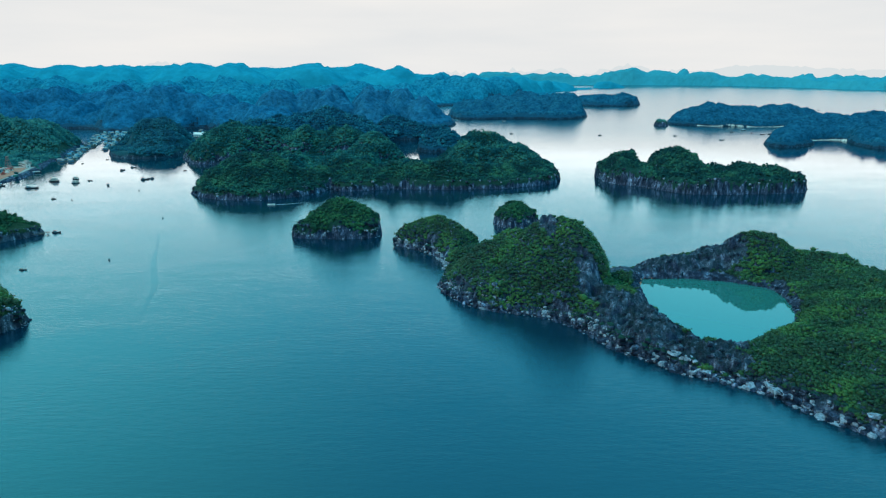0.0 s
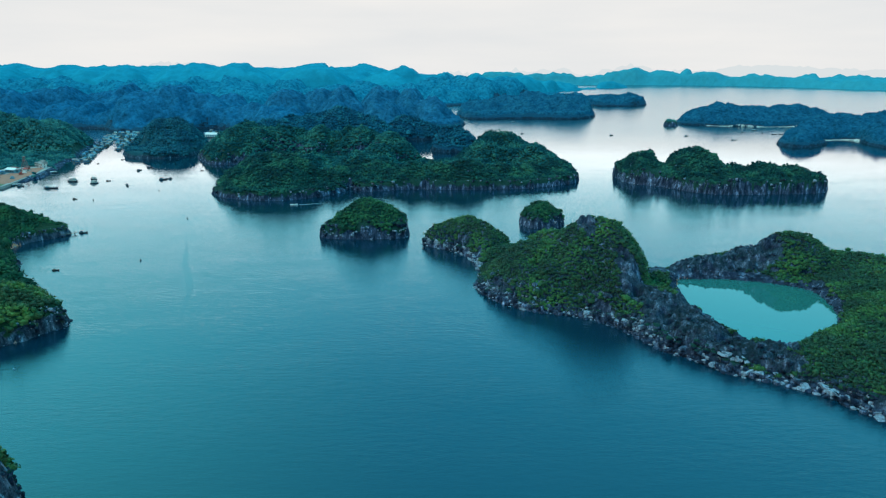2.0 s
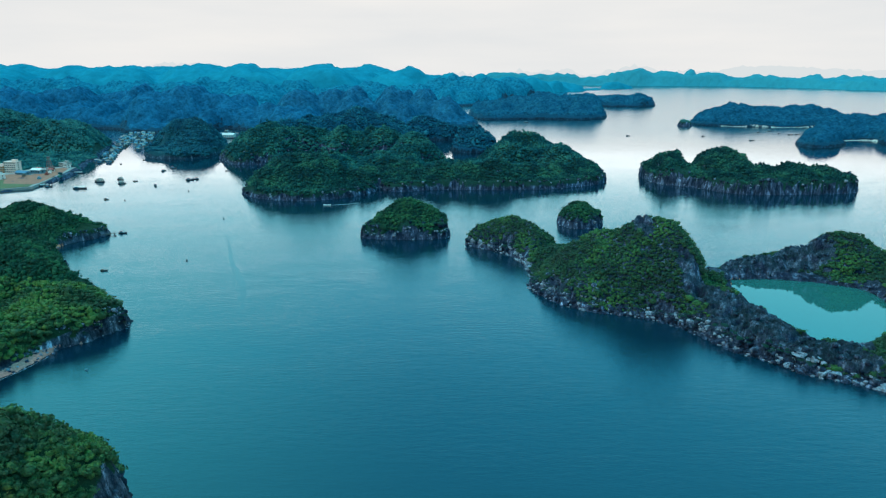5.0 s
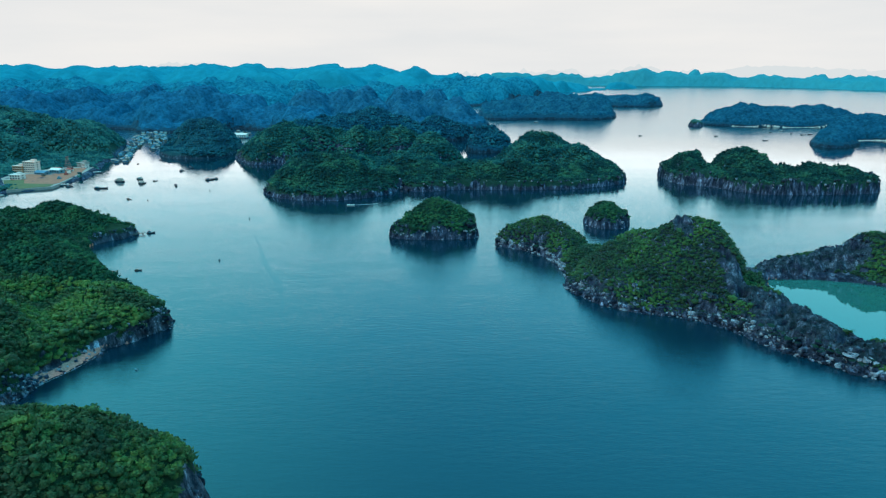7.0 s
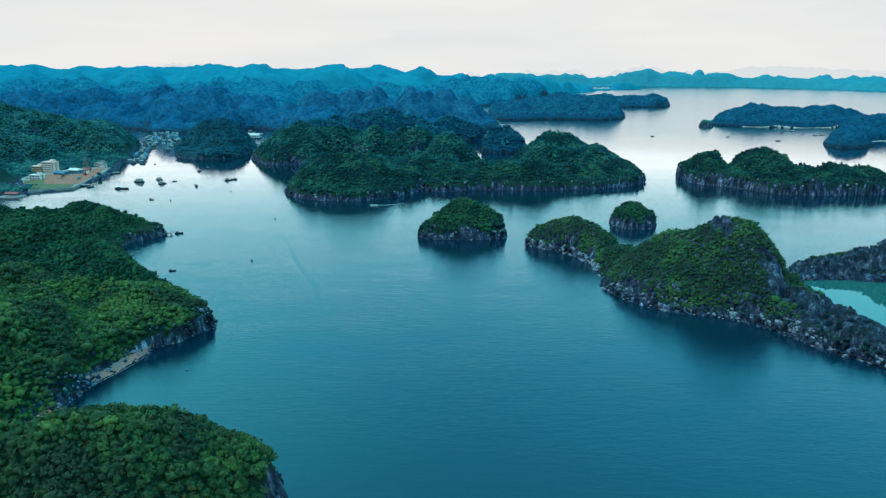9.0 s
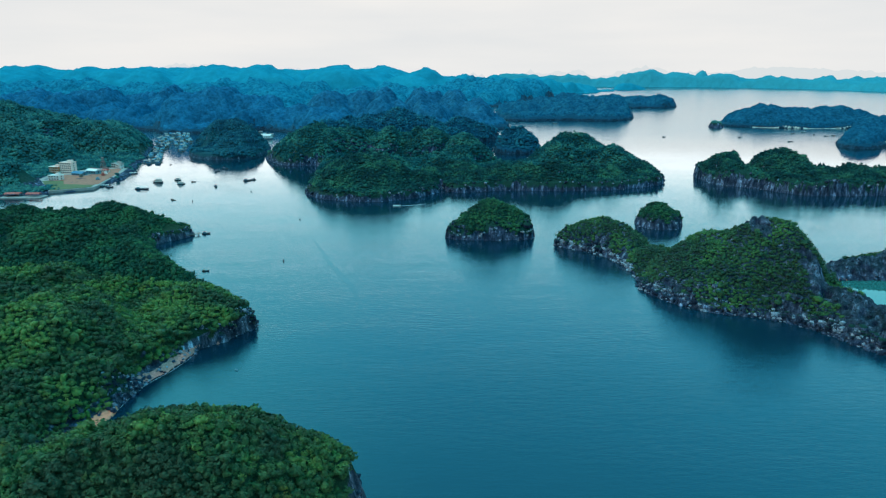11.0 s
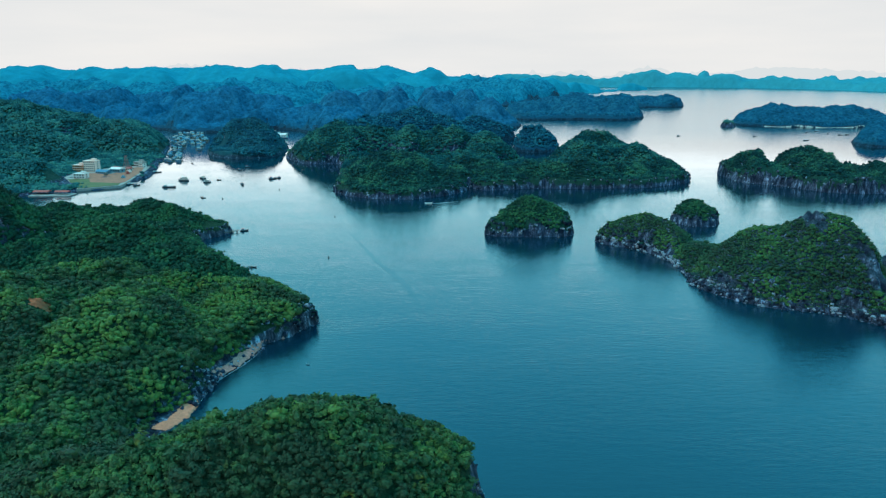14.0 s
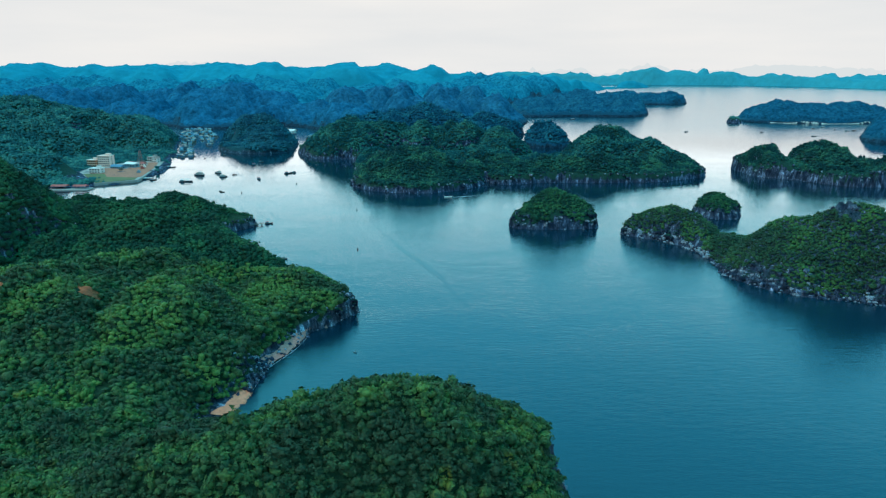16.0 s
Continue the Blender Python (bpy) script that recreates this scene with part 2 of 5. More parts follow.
LEAF_DARK = leaf_material("dark_leaves", (0.011, 0.038, 0.025), (0.019, 0.064, 0.034), (0.038, 0.108, 0.044), (0.06, 0.11, 0.032), 1.5, 0.5, 0.05)
# harbour hill leaves shifted to teal, imitating haze in the base colour
LEAF_MID = leaf_material("hazed_teal_leaves", (0.0189, 0.078, 0.082), (0.0341, 0.124, 0.119), (0.0658, 0.184, 0.148), (0.08, 0.188, 0.125), 0.6, 0.5, 0.0, 1.5)
# blue of the first karst range is painted haze, not leaf colour
LEAF_FAR = leaf_material("hazed_blue_leaves", (0.009, 0.068, 0.124), (0.013, 0.104, 0.184), (0.021, 0.148, 0.238), (0.026, 0.146, 0.218), 0.13, 0.7, 0.0, 5.0, 0.2)
# islands past 600 m: leaf colour cooled towards blue for distance
LEAF_COOL = leaf_material("cool_dark_leaves", (0.00627, 0.03, 0.0325), (0.0138, 0.0599, 0.051), (0.0376, 0.113, 0.0672), (0.0752, 0.123, 0.0487), 1.0, 0.6, 0.03)
# rear half of the large island, bluer still: haze painted by span
LEAF_BACK = leaf_material("hazed_back_leaves", (0.0076, 0.044, 0.05), (0.017, 0.08, 0.08), (0.041, 0.138, 0.103), (0.081, 0.15, 0.08), 0.9, 0.6, 0.0)
# peak forest, its blue standing in for haze over the bay
LEAF_DEEP = leaf_material("hazed_deep_leaves", (0.009, 0.062, 0.11), (0.014, 0.092, 0.16), (0.024, 0.136, 0.208), (0.03, 0.138, 0.19), 0.14, 0.7, 0.0, 5.0, 0.2)
# far bay islands: haze painted into the leaves as dull blue
LEAF_BAY_HAZE = leaf_material("hazed_bay_leaves", (0.006, 0.049, 0.086), (0.0105, 0.073, 0.124), (0.0185, 0.108, 0.156), (0.03, 0.122, 0.134), 0.16, 0.7, 0.0, 4.0, 0.2)
# rear island and knob: teal in these leaves imitates haze
LEAF_REAR_HAZE = leaf_material("hazed_rear_leaves", (0.0086, 0.06, 0.097), (0.0143, 0.092, 0.136), (0.0238, 0.137, 0.17), (0.031, 0.14, 0.158), 0.6, 0.6, 0.0, 2.0)
# knoll leaves carry the haze of a kilometre of air as slate blue
LEAF_SLATE = leaf_material("hazed_slate_leaves", (0.011, 0.054, 0.082), (0.018, 0.082, 0.112), (0.029, 0.12, 0.142), (0.036, 0.128, 0.13), 0.5, 0.6, 0.0, 2.0)
# second range, paler blue than the first: thicker haze painted in
LEAF_DIM = leaf_material("hazed_dim_leaves", (0.007, 0.106, 0.168), (0.01, 0.138, 0.208), (0.014, 0.166, 0.236), (0.018, 0.16, 0.218), 0.09, 0.65, 0.0, 6.0, 0.2)
# horizon hills: cyan-blue base colours stand in for haze
DISTANT = plain_material("hazed_hills", (0.034, 0.225, 0.262), 1.0, 0.2, 0.03, 0.0, 6.0)
DISTANT_DEEP = plain_material("hazed_blue_hills", (0.012, 0.205, 0.270), 1.0, 0.3, 0.03, 0.0, 6.0)
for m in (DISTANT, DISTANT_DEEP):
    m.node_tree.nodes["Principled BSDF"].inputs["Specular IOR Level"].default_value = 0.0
# backdrop mountains emit an even grey in place of haze; they are no lamp
FAINT, _n, _l, _p = nodes_of("mountain_haze_glow")
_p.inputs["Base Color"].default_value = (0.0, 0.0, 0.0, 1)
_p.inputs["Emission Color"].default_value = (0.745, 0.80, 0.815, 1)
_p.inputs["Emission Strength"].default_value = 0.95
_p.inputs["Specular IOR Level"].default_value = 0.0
SAND = plain_material("sand", (0.76, 0.205, 0.105), 0.9, 0.4, 0.7)
SHINGLE = plain_material("shingle", (0.70, 0.225, 0.165), 0.9, 0.65, 1.2)
PALE_SAND = plain_material("pale_sand", (0.62, 0.50, 0.40), 0.9, 0.2, 0.3)
EARTH = plain_material("red_earth", (0.50, 0.085, 0.022), 0.95, 0.5, 0.6, 0.0, 1.0)
EARTH_PALE = plain_material("dry_earth", (0.50, 0.13, 0.068), 0.95, 0.45, 0.25)
ORANGE = plain_material("orange_render", (0.62, 0.21, 0.09), 0.8, 0.25, 0.5)
RUST = plain_material("rusty_paint", (0.30, 0.12, 0.10), 0.8, 0.4, 0.8)
GRASS = plain_material("mown_grass", (0.13, 0.10, 0.022), 0.9, 0.4, 0.15)
SEA = water_material("sea_water", (0.0003, 0.0125, 0.024), (0.0003, 0.021, 0.035), 0.02, 0.15, 1.7, 0.15)
POOL = water_material("lagoon_water", (0.018, 0.100, 0.084), (0.024, 0.118, 0.098), 0.015, 0.008, 1.0)
WHITE = plain_material("white_paint", (0.82, 0.60, 0.52), 0.6, 0.25, 0.8)
CREAM = plain_material("cream_render", (0.92, 0.50, 0.39), 0.8, 0.2, 0.5)
BRICK_RED = plain_material("red_roofing", (0.50, 0.06, 0.04), 0.7, 0.4, 0.6)
BLUE = plain_material("blue_sheet", (0.05, 0.17, 0.27), 0.6, 0.5, 0.7)
CYAN = plain_material("faded_blue_paint", (0.12, 0.25, 0.29), 0.7, 0.4, 0.7)
TIMBER = plain_material("weathered_timber", (0.16, 0.11, 0.08), 0.85, 0.5, 1.2)
TAR = plain_material("tarred_hull", (0.035, 0.035, 0.04), 0.6, 0.4, 1.0)
GLASS = plain_material("dark_window_glass", (0.03, 0.045, 0.055), 0.1, 0.2, 0.5)
CONCRETE = plain_material("concrete", (0.38, 0.27, 0.23), 0.9, 0.35, 0.3)


# ---- helpers of this scene ----
def mesh_of(name, verts, faces, mat):
    """A mesh from arrays of corners and equal-sided faces."""
    verts, faces = np.asarray(verts, np.float32), np.asarray(faces, np.int32)
    me = bpy.data.meshes.new(name)
    k = faces.shape[1]
    me.vertices.add(len(verts))
    me.vertices.foreach_set("co", verts.ravel())
    me.loops.add(faces.size)
    me.loops.foreach_set("vertex_index", faces.ravel())
    me.polygons.add(len(faces))
    me.polygons.foreach_set("loop_start", np.arange(len(faces), dtype=np.int32) * k)
    me.polygons.foreach_set("loop_total", np.full(len(faces), k, np.int32))
    me.update(calc_edges=True)
    me.materials.append(mat)
    return me


def smooth(me):
    me.polygons.foreach_set("use_smooth", np.ones(len(me.polygons), bool))
    return me


def part(name, data, mat, parent, label=""):
    """One mesh object under a thing or a part; data: a bmesh or a mesh."""
    if isinstance(data, bmesh.types.BMesh):
        me = bpy.data.meshes.new(name)
        data.to_mesh(me)
        data.free()
        me.materials.append(mat)
        data = me
    ob = new(name, data)
    ob.parent = parent
    return tagged(ob, label)


def box(bm, x, y, z, sx, sy, sz, bevel=0.0, turn=0.0):
    """A box on its base at x, y, z."""
    made = bmesh.ops.create_cube(bm, size=1.0, matrix=pose(x, y, z + sz / 2, 0, 0, turn) @ Matrix.Diagonal((sx, sy, sz, 1)))
    if bevel:
        edges = {e for v in made["verts"] for e in v.link_edges}
        bmesh.ops.bevel(bm, geom=list(edges), offset=bevel, segments=1, affect="EDGES")
    return bm


def noise2(x, y, seed):
    """Smooth value noise in 0..1 on arrays."""
    xi, yi = np.floor(x).astype(np.int64), np.floor(y).astype(np.int64)
    xf, yf = x - xi, y - yi
    u, v = xf * xf * (3 - 2 * xf), yf * yf * (3 - 2 * yf)

    def rnd(i, j):
        h = (i * 374761393 + j * 668265263 + seed * 1442695041) & 0xFFFFFFFF
        h = ((h ^ (h >> 13)) * 1274126177) & 0xFFFFFFFF
        return ((h ^ (h >> 16)) & 0xFFFF) / 65535.0

    return (rnd(xi, yi) * (1 - u) + rnd(xi + 1, yi) * u) * (1 - v) + (rnd(xi, yi + 1) * (1 - u) + rnd(xi + 1, yi + 1) * u) * v


def fbm(x, y, scale, seed, octaves=4):
    out, amp, total = 0.0, 1.0, 0.0
    for k in range(octaves):
        out = out + amp * noise2(x / scale * 2 ** k + 17.3 * k, y / scale * 2 ** k - 9.1 * k, seed + k)
        total += amp
        amp *= 0.5
    return out / total


def rounded(points, steps=6):
    """A closed Catmull-Rom line through the corners of a plan."""
    p = np.array(points, float)
    a, b, c, d = np.roll(p, 1, 0), p, np.roll(p, -1, 0), np.roll(p, -2, 0)
    out = []
    for k in range(steps):
        t = k / steps
        out.append(0.5 * (2 * b + (c - a) * t + (2 * a - 5 * b + 4 * c - d) * t * t + (3 * b - a - 3 * c + d) * t ** 3))
    return np.stack(out, 1).reshape(-1, 2)


def inside(line, x, y):
    """Distance to a closed line, positive within it."""
    d2 = np.full(x.shape, 1e18)
    odd = np.zeros(x.shape, bool)
    for (x0, y0), (x1, y1) in zip(line, np.roll(line, -1, 0)):
        ex, ey = x1 - x0, y1 - y0
        t = np.clip(((x - x0) * ex + (y - y0) * ey) / (ex * ex + ey * ey + 1e-9), 0, 1)
        d2 = np.minimum(d2, (x - x0 - t * ex) ** 2 + (y - y0 - t * ey) ** 2)
        if y0 != y1:
            odd ^= ((y0 > y) != (y1 > y)) & (x < ex * (y - y0) / (y1 - y0) + x0)
    return np.where(odd, 1, -1) * np.sqrt(d2)


class Land:
    """A landform: its shore, its domes (x, y, height, radius x, radius y) and how steep its edge is."""

    def __init__(self, shore, domes, edge, low, rough, seed, hole=None, beaches=(), canopy=2.0, cliff=8.0, slope=1.2, crags=(), knob=(0.0, 50.0), gully=(0.0, 50.0), calm=(), jag=0.0, bare=(), flute=0.0):
        self.knob, self.gully, self.calm, self.jag, self.bare, self.flute = knob, gully, calm, jag, bare, flute
        self.crags = crags
        self.canopy, self.cliff, self.slope = canopy, cliff, slope
        self.shore, self.domes, self.edge, self.low, self.rough, self.seed = rounded(shore), domes, edge, low, rough, seed
        self.hole = rounded(hole) if hole else None
        self.beaches = beaches

    def shore_distance(self, x, y, ragged=True):
        d = inside(self.shore, x, y)
        if self.hole is not None:
            d = np.minimum(d, -inside(self.hole, x, y))
        if ragged:
            s = self.edge
            d = d + (fbm(x, y, s * 1.6, self.seed + 50, 3) - 0.5) * s * 0.55
            if self.flute:
                d = d + (np.abs(2 * fbm(x, y, self.flute, self.seed + 53, 2) - 1) - 0.25) * self.flute * 0.55
        return d

    def height(self, x, y, d=None):
        d = self.shore_distance(x, y) if d is None else d
        wx = x + (fbm(x, y, self.rough * 3, self.seed + 7, 3) - 0.5) * self.rough * 0.6
        wy = y + (fbm(x, y, self.rough * 3, self.seed + 19, 3) - 0.5) * self.rough * 0.6
        total = np.full(x.shape, float(self.low) ** 8)
        for cx, cy, h, rx, ry in self.domes:
            q = ((wx - cx) / rx) ** 2 + ((wy - cy) / ry) ** 2
            total = total + (h * np.maximum(np.clip(1 - q, 0, 1) ** 0.7, 0.3 * np.exp(-q))) ** 8
        h = total ** 0.125
        h = h * (0.80 + 0.4 * fbm(x, y, self.rough * 1.4, self.seed, 4))
        h = h + (fbm(x, y, 5.5 * self.canopy, self.seed + 90, 3) - 0.5) * 2.4 * self.canopy * np.clip((h - 5) / 8, 0, 1)
        if self.knob[0]:
            hump = 1 - np.abs(2 * fbm(wx, wy, self.knob[1], self.seed + 95, 2) - 1) * 2.0
            h = h + (hump - 0.45) * self.knob[0] * np.clip((h - 6) / 16, 0, 1)
        if self.gully[0]:
            depth, wide = self.gully
            cut = np.clip(1 - np.abs(2 * fbm(wx, wy, wide, self.seed + 97, 2) - 1) / 0.34, 0, 1)
            fine = np.clip(1 - np.abs(2 * fbm(wx, wy, wide * 0.42, self.seed + 99, 2) - 1) / 0.4, 0, 1)
            keep = np.ones(x.shape)
            for bx, by, br, part_of in self.calm:
                keep = keep * (1 - part_of * np.exp(-(((x - bx) ** 2 + (y - by) ** 2) / br ** 2)))
            h = h - depth * (cut + 0.45 * fine - 0.35) * keep * np.clip((h - 6) / 14, 0, 1)
        h = h - self.canopy * np.clip((h - 6) / 10, 0, 1)
        e = np.clip(d / self.edge, 0, 1)
        rise = np.sqrt(e)
        inland = np.maximum(d - self.edge * 0.4, 0)
        for bx, by, br, wide in self.beaches:
            near = np.exp(-(((x - bx) ** 2 + (y - by) ** 2) / br ** 2) ** 2)
            rise = rise * (1 - near) + near * np.where(d < wide, 0.2 * np.clip(d / wide, 0, 1), np.clip((d - wide) / self.edge + 0.2, 0, 1))
            inland = inland - near * np.minimum(inland, wide)
        cliff = self.cliff * (0.1 + 1.8 * fbm(x, y, self.rough * 1.2, self.seed + 71, 3))
        for bx, by, br, more in self.crags:
            cliff = cliff + more * np.exp(-(((x - bx) ** 2 + (y - by) ** 2) / br ** 2))
        h = np.maximum(h, 0.3)
        cap = cliff * rise + self.slope * inland + 0.05
        h = (h ** -5.0 + cap ** -5.0) ** -0.2
        crag = (fbm(x, y, self.edge * 0.5, self.seed + 31, 3) - 0.5) * self.cliff * 0.5
        h = h + crag * np.clip(rise * 2, 0, 1) * np.clip(1.5 - e, 0, 1) * (h > 1.0)
        if self.jag:
            mask = np.zeros(x.shape)
            for bx, by, rx, ry, turn in self.bare:
                c, q = math.cos(radians(turn)), math.sin(radians(turn))
                u, v = (x - bx) * c + (y - by) * q, -(x - bx) * q + (y - by) * c
                mask = np.maximum(mask, np.clip(1.6 - (u / rx) ** 2 - (v / ry) ** 2, 0, 1))
            spike = 1 - np.abs(2 * fbm(x + 0.5 * y, y, 5.5, self.seed + 41, 3) - 1) * 3.2
            h = h + mask * self.jag * np.maximum(spike - 0.2, -0.7) * np.clip(d / 3, 0, 1)
        return np.where(d > 0, np.maximum(h, 0.15), d * 1.2)


def land_mesh(name, land, step, mat, bounds=None):
    s = land.shore
    x0, y0, x1, y1 = bounds or (*(s.min(0) - 8), *(s.max(0) + 8))
    gx, gy = np.arange(x0, x1 + step, step), np.arange(y0, y1 + step, step)
    x, y = np.meshgrid(gx, gy)
    d = land.shore_distance(x, y)
    z = land.height(x, y, d)
    j = (noise2(x * 0.9 / step, y * 0.9 / step, 5) - 0.5) * step * 0.5
    k = (noise2(x * 0.9 / step + 40, y * 0.9 / step, 6) - 0.5) * step * 0.5
    verts = np.stack([x + j, y + k, np.maximum(z, -6)], -1).reshape(-1, 3)
    ny, nx = x.shape
    i = (np.arange(ny - 1)[:, None] * nx + np.arange(nx - 1)[None, :]).ravel()
    quad = np.stack([i, i + 1, i + nx + 1, i + nx], 1)
    quad = quad[(d.ravel()[quad] > -3.0 * step).any(1)]
    used, flat = np.unique(quad, return_inverse=True)
    return smooth(mesh_of(name, verts[used], flat.reshape(-1, 4), mat))


def ico(level):
    bm = bmesh.new()
    bmesh.ops.create_icosphere(bm, subdivisions=level, radius=1.0)
    v = np.array([q.co[:] for q in bm.verts])
    f = np.array([[q.index for q in g.verts] for g in bm.faces])
    bm.free()
    return v, f


def crown_template(level, tufts, rng, lumps=6):
    """A crown of several rounded boughs with an open underside, and tufts of leaves that break its outline."""
    v, f = ico(level)
    bough = rng.normal(size=(lumps, 3))
    bough[:, 2] = np.abs(bough[:, 2]) * 0.8
    bough /= np.linalg.norm(bough, axis=1)[:, None]
    swell = (np.clip(v @ bough.T, 0, 1) ** 7).max(1)
    lump = 0.62 + 0.36 * swell + 0.34 * (rng.random(len(v)) - 0.5)
    v = v * lump[:, None]
    f = f[v[f].mean(1)[:, 2] > -0.15]
    used, flat = np.unique(f, return_inverse=True)
    v, f = v[used], flat.reshape(-1, 3)
    vs, fs = [v], [f]
    base = len(v)
    for k in range(tufts):
        n = bough[k % lumps] + 0.55 * rng.normal(size=3)
        n[2] = abs(n[2])
        n /= np.linalg.norm(n)
        o, s = n * (0.72 + 0.34 * rng.random()), (0.10 + 0.11 * rng.random()) * (1.0 if tufts > 30 else 1.5)
        n = n + 0.5 * rng.normal(size=3)
        n /= np.linalg.norm(n)
        t = np.cross(n, rng.normal(size=3))
        t /= np.linalg.norm(t)
        b = np.cross(n, t)
        tilt = n * s * (rng.random() - 0.3)
        vs.append(np.array([o - t * s - b * s * 0.6, o + t * s - b * s * 0.6 + tilt, o + t * s * 0.2 + b * s + tilt * 1.5]))
        fs.append(np.array([[base, base + 1, base + 2]]))
        base += 3
    return np.concatenate(vs), np.concatenate(fs)


RNG = np.random.default_rng(4)
CROWNS = {
    "close": [crown_template(1, 30, RNG, 6) for _ in range(8)],
    "near": [crown_template(1, 12, RNG, 6) for _ in range(8)],
    "middle": [crown_template(1, 8, RNG, 5) for _ in range(6)],
    "small": [crown_template(1, 2, RNG, 4) for _ in range(6)],
}


def forest_mesh(name, land, spacing, lod, mat, seed, steep=1.15, above=0.6, bare=(), span=(-1e5, 1e5), cover=0.0):
    """Crowns over ground in the camera's view that is not too steep, too low or bare; cover is how readily they cling
    to steep rock.
    """
    rng = np.random.default_rng(seed)
    s = land.shore
    x0, y0, x1, y1 = (*s.min(0), *s.max(0))
    x, y = np.meshgrid(np.arange(x0, x1, spacing), np.arange(y0, y1, spacing * 0.87))
    x = (x + (np.arange(x.shape[0]) % 2)[:, None] * spacing / 2).ravel()
    y = y.ravel()
    x = x + rng.uniform(-0.42, 0.42, x.size) * spacing
    y = y + rng.uniform(-0.42, 0.42, x.size) * spacing
    d = land.shore_distance(x, y)
    keep = (d > 0.5) & (y > span[0]) & (y <= span[1]) & (x > -185 - 0.69 * y) & (x < 50 + 0.69 * y)
    if not keep.any():
        return None
    x, y, d = x[keep], y[keep], d[keep]
    z = land.height(x, y, d)
    e = spacing * 0.5
    slope = np.hypot(land.height(x + e, y) - land.height(x - e, y), land.height(x, y + e) - land.height(x, y - e)) / (2 * e)
    patch = fbm(x, y, spacing * 9, seed + 3, 3)
    uneven = np.clip((fbm(x, y, max(9.0, land.edge * 2.2), seed + 4, 3) - 0.5) * 2.6 + 0.5, 0, 1)
    limit = steep * (0.35 + 1.4 * uneven) + 1.2 * (uneven > 0.55) + cover + 4.5 * np.clip((d - land.edge * 1.2) / land.edge, 0, 1)
    ok = (slope < limit) & (d > land.edge * above * (1.6 - 1.5 * uneven)) & (z > 1.2)
    for bx, by, rx, ry, turn in bare:
        c, q = math.cos(radians(turn)), math.sin(radians(turn))
        u, v = (x - bx) * c + (y - by) * q, -(x - bx) * q + (y - by) * c
        ok &= (u / rx) ** 2 + (v / ry) ** 2 + (patch - 0.5) * 1.2 > 1
    x, y, z, slope = x[ok], y[ok], z[ok], slope[ok]
    kinds = CROWNS[lod]
    pick = rng.integers(0, len(kinds), x.size)
    big = rng.random(x.size) < 0.05
    size = spacing * rng.uniform(0.55, 1.0, x.size) * np.where(big, 1.35, 1.0) * (0.8 + 0.5 * fbm(x, y, spacing * 4, seed + 9, 2)) * (1 + 0.55 * np.clip(slope - 0.9, 0, 1))
    tall = rng.uniform(0.6, 1.1, x.size)
    wide = rng.uniform(0.78, 1.28, x.size)
    lift = rng.uniform(0.0, 0.55, x.size) + 0.35 * big
    turn = rng.uniform(0, 6.283, x.size)
    tone = np.clip(0.5 + 0.28 * rng.normal(size=x.size), 0, 1)
    vs, fs, base, tones = [], [], 0, []
    for k, (v, f) in enumerate(kinds):
        m = pick == k
        if not m.any():
            continue
        c, q = np.cos(turn[m])[:, None], np.sin(turn[m])[:, None]
        vx = (v[None, :, 0] * c - v[None, :, 1] * q) * (size * wide)[m][:, None] + x[m][:, None]
        vy = (v[None, :, 0] * q + v[None, :, 1] * c) * (size / wide)[m][:, None] + y[m][:, None]
        vz = v[None, :, 2] * (size[m] * tall[m])[:, None] + (z[m] + size[m] * lift[m])[:, None]
        vs.append(np.stack([vx, vy, vz], -1).reshape(-1, 3))
        fs.append((f[None] + (np.arange(m.sum()) * len(v))[:, None, None] + base).reshape(-1, 3))
        tones.append(np.repeat(tone[m], len(v)))
        base += m.sum() * len(v)
    me = mesh_of(name, np.concatenate(vs), np.concatenate(fs), mat)
    me.attributes.new("tone", "FLOAT", "POINT").data.foreach_set("value", np.concatenate(tones).astype(np.float32))
    return me


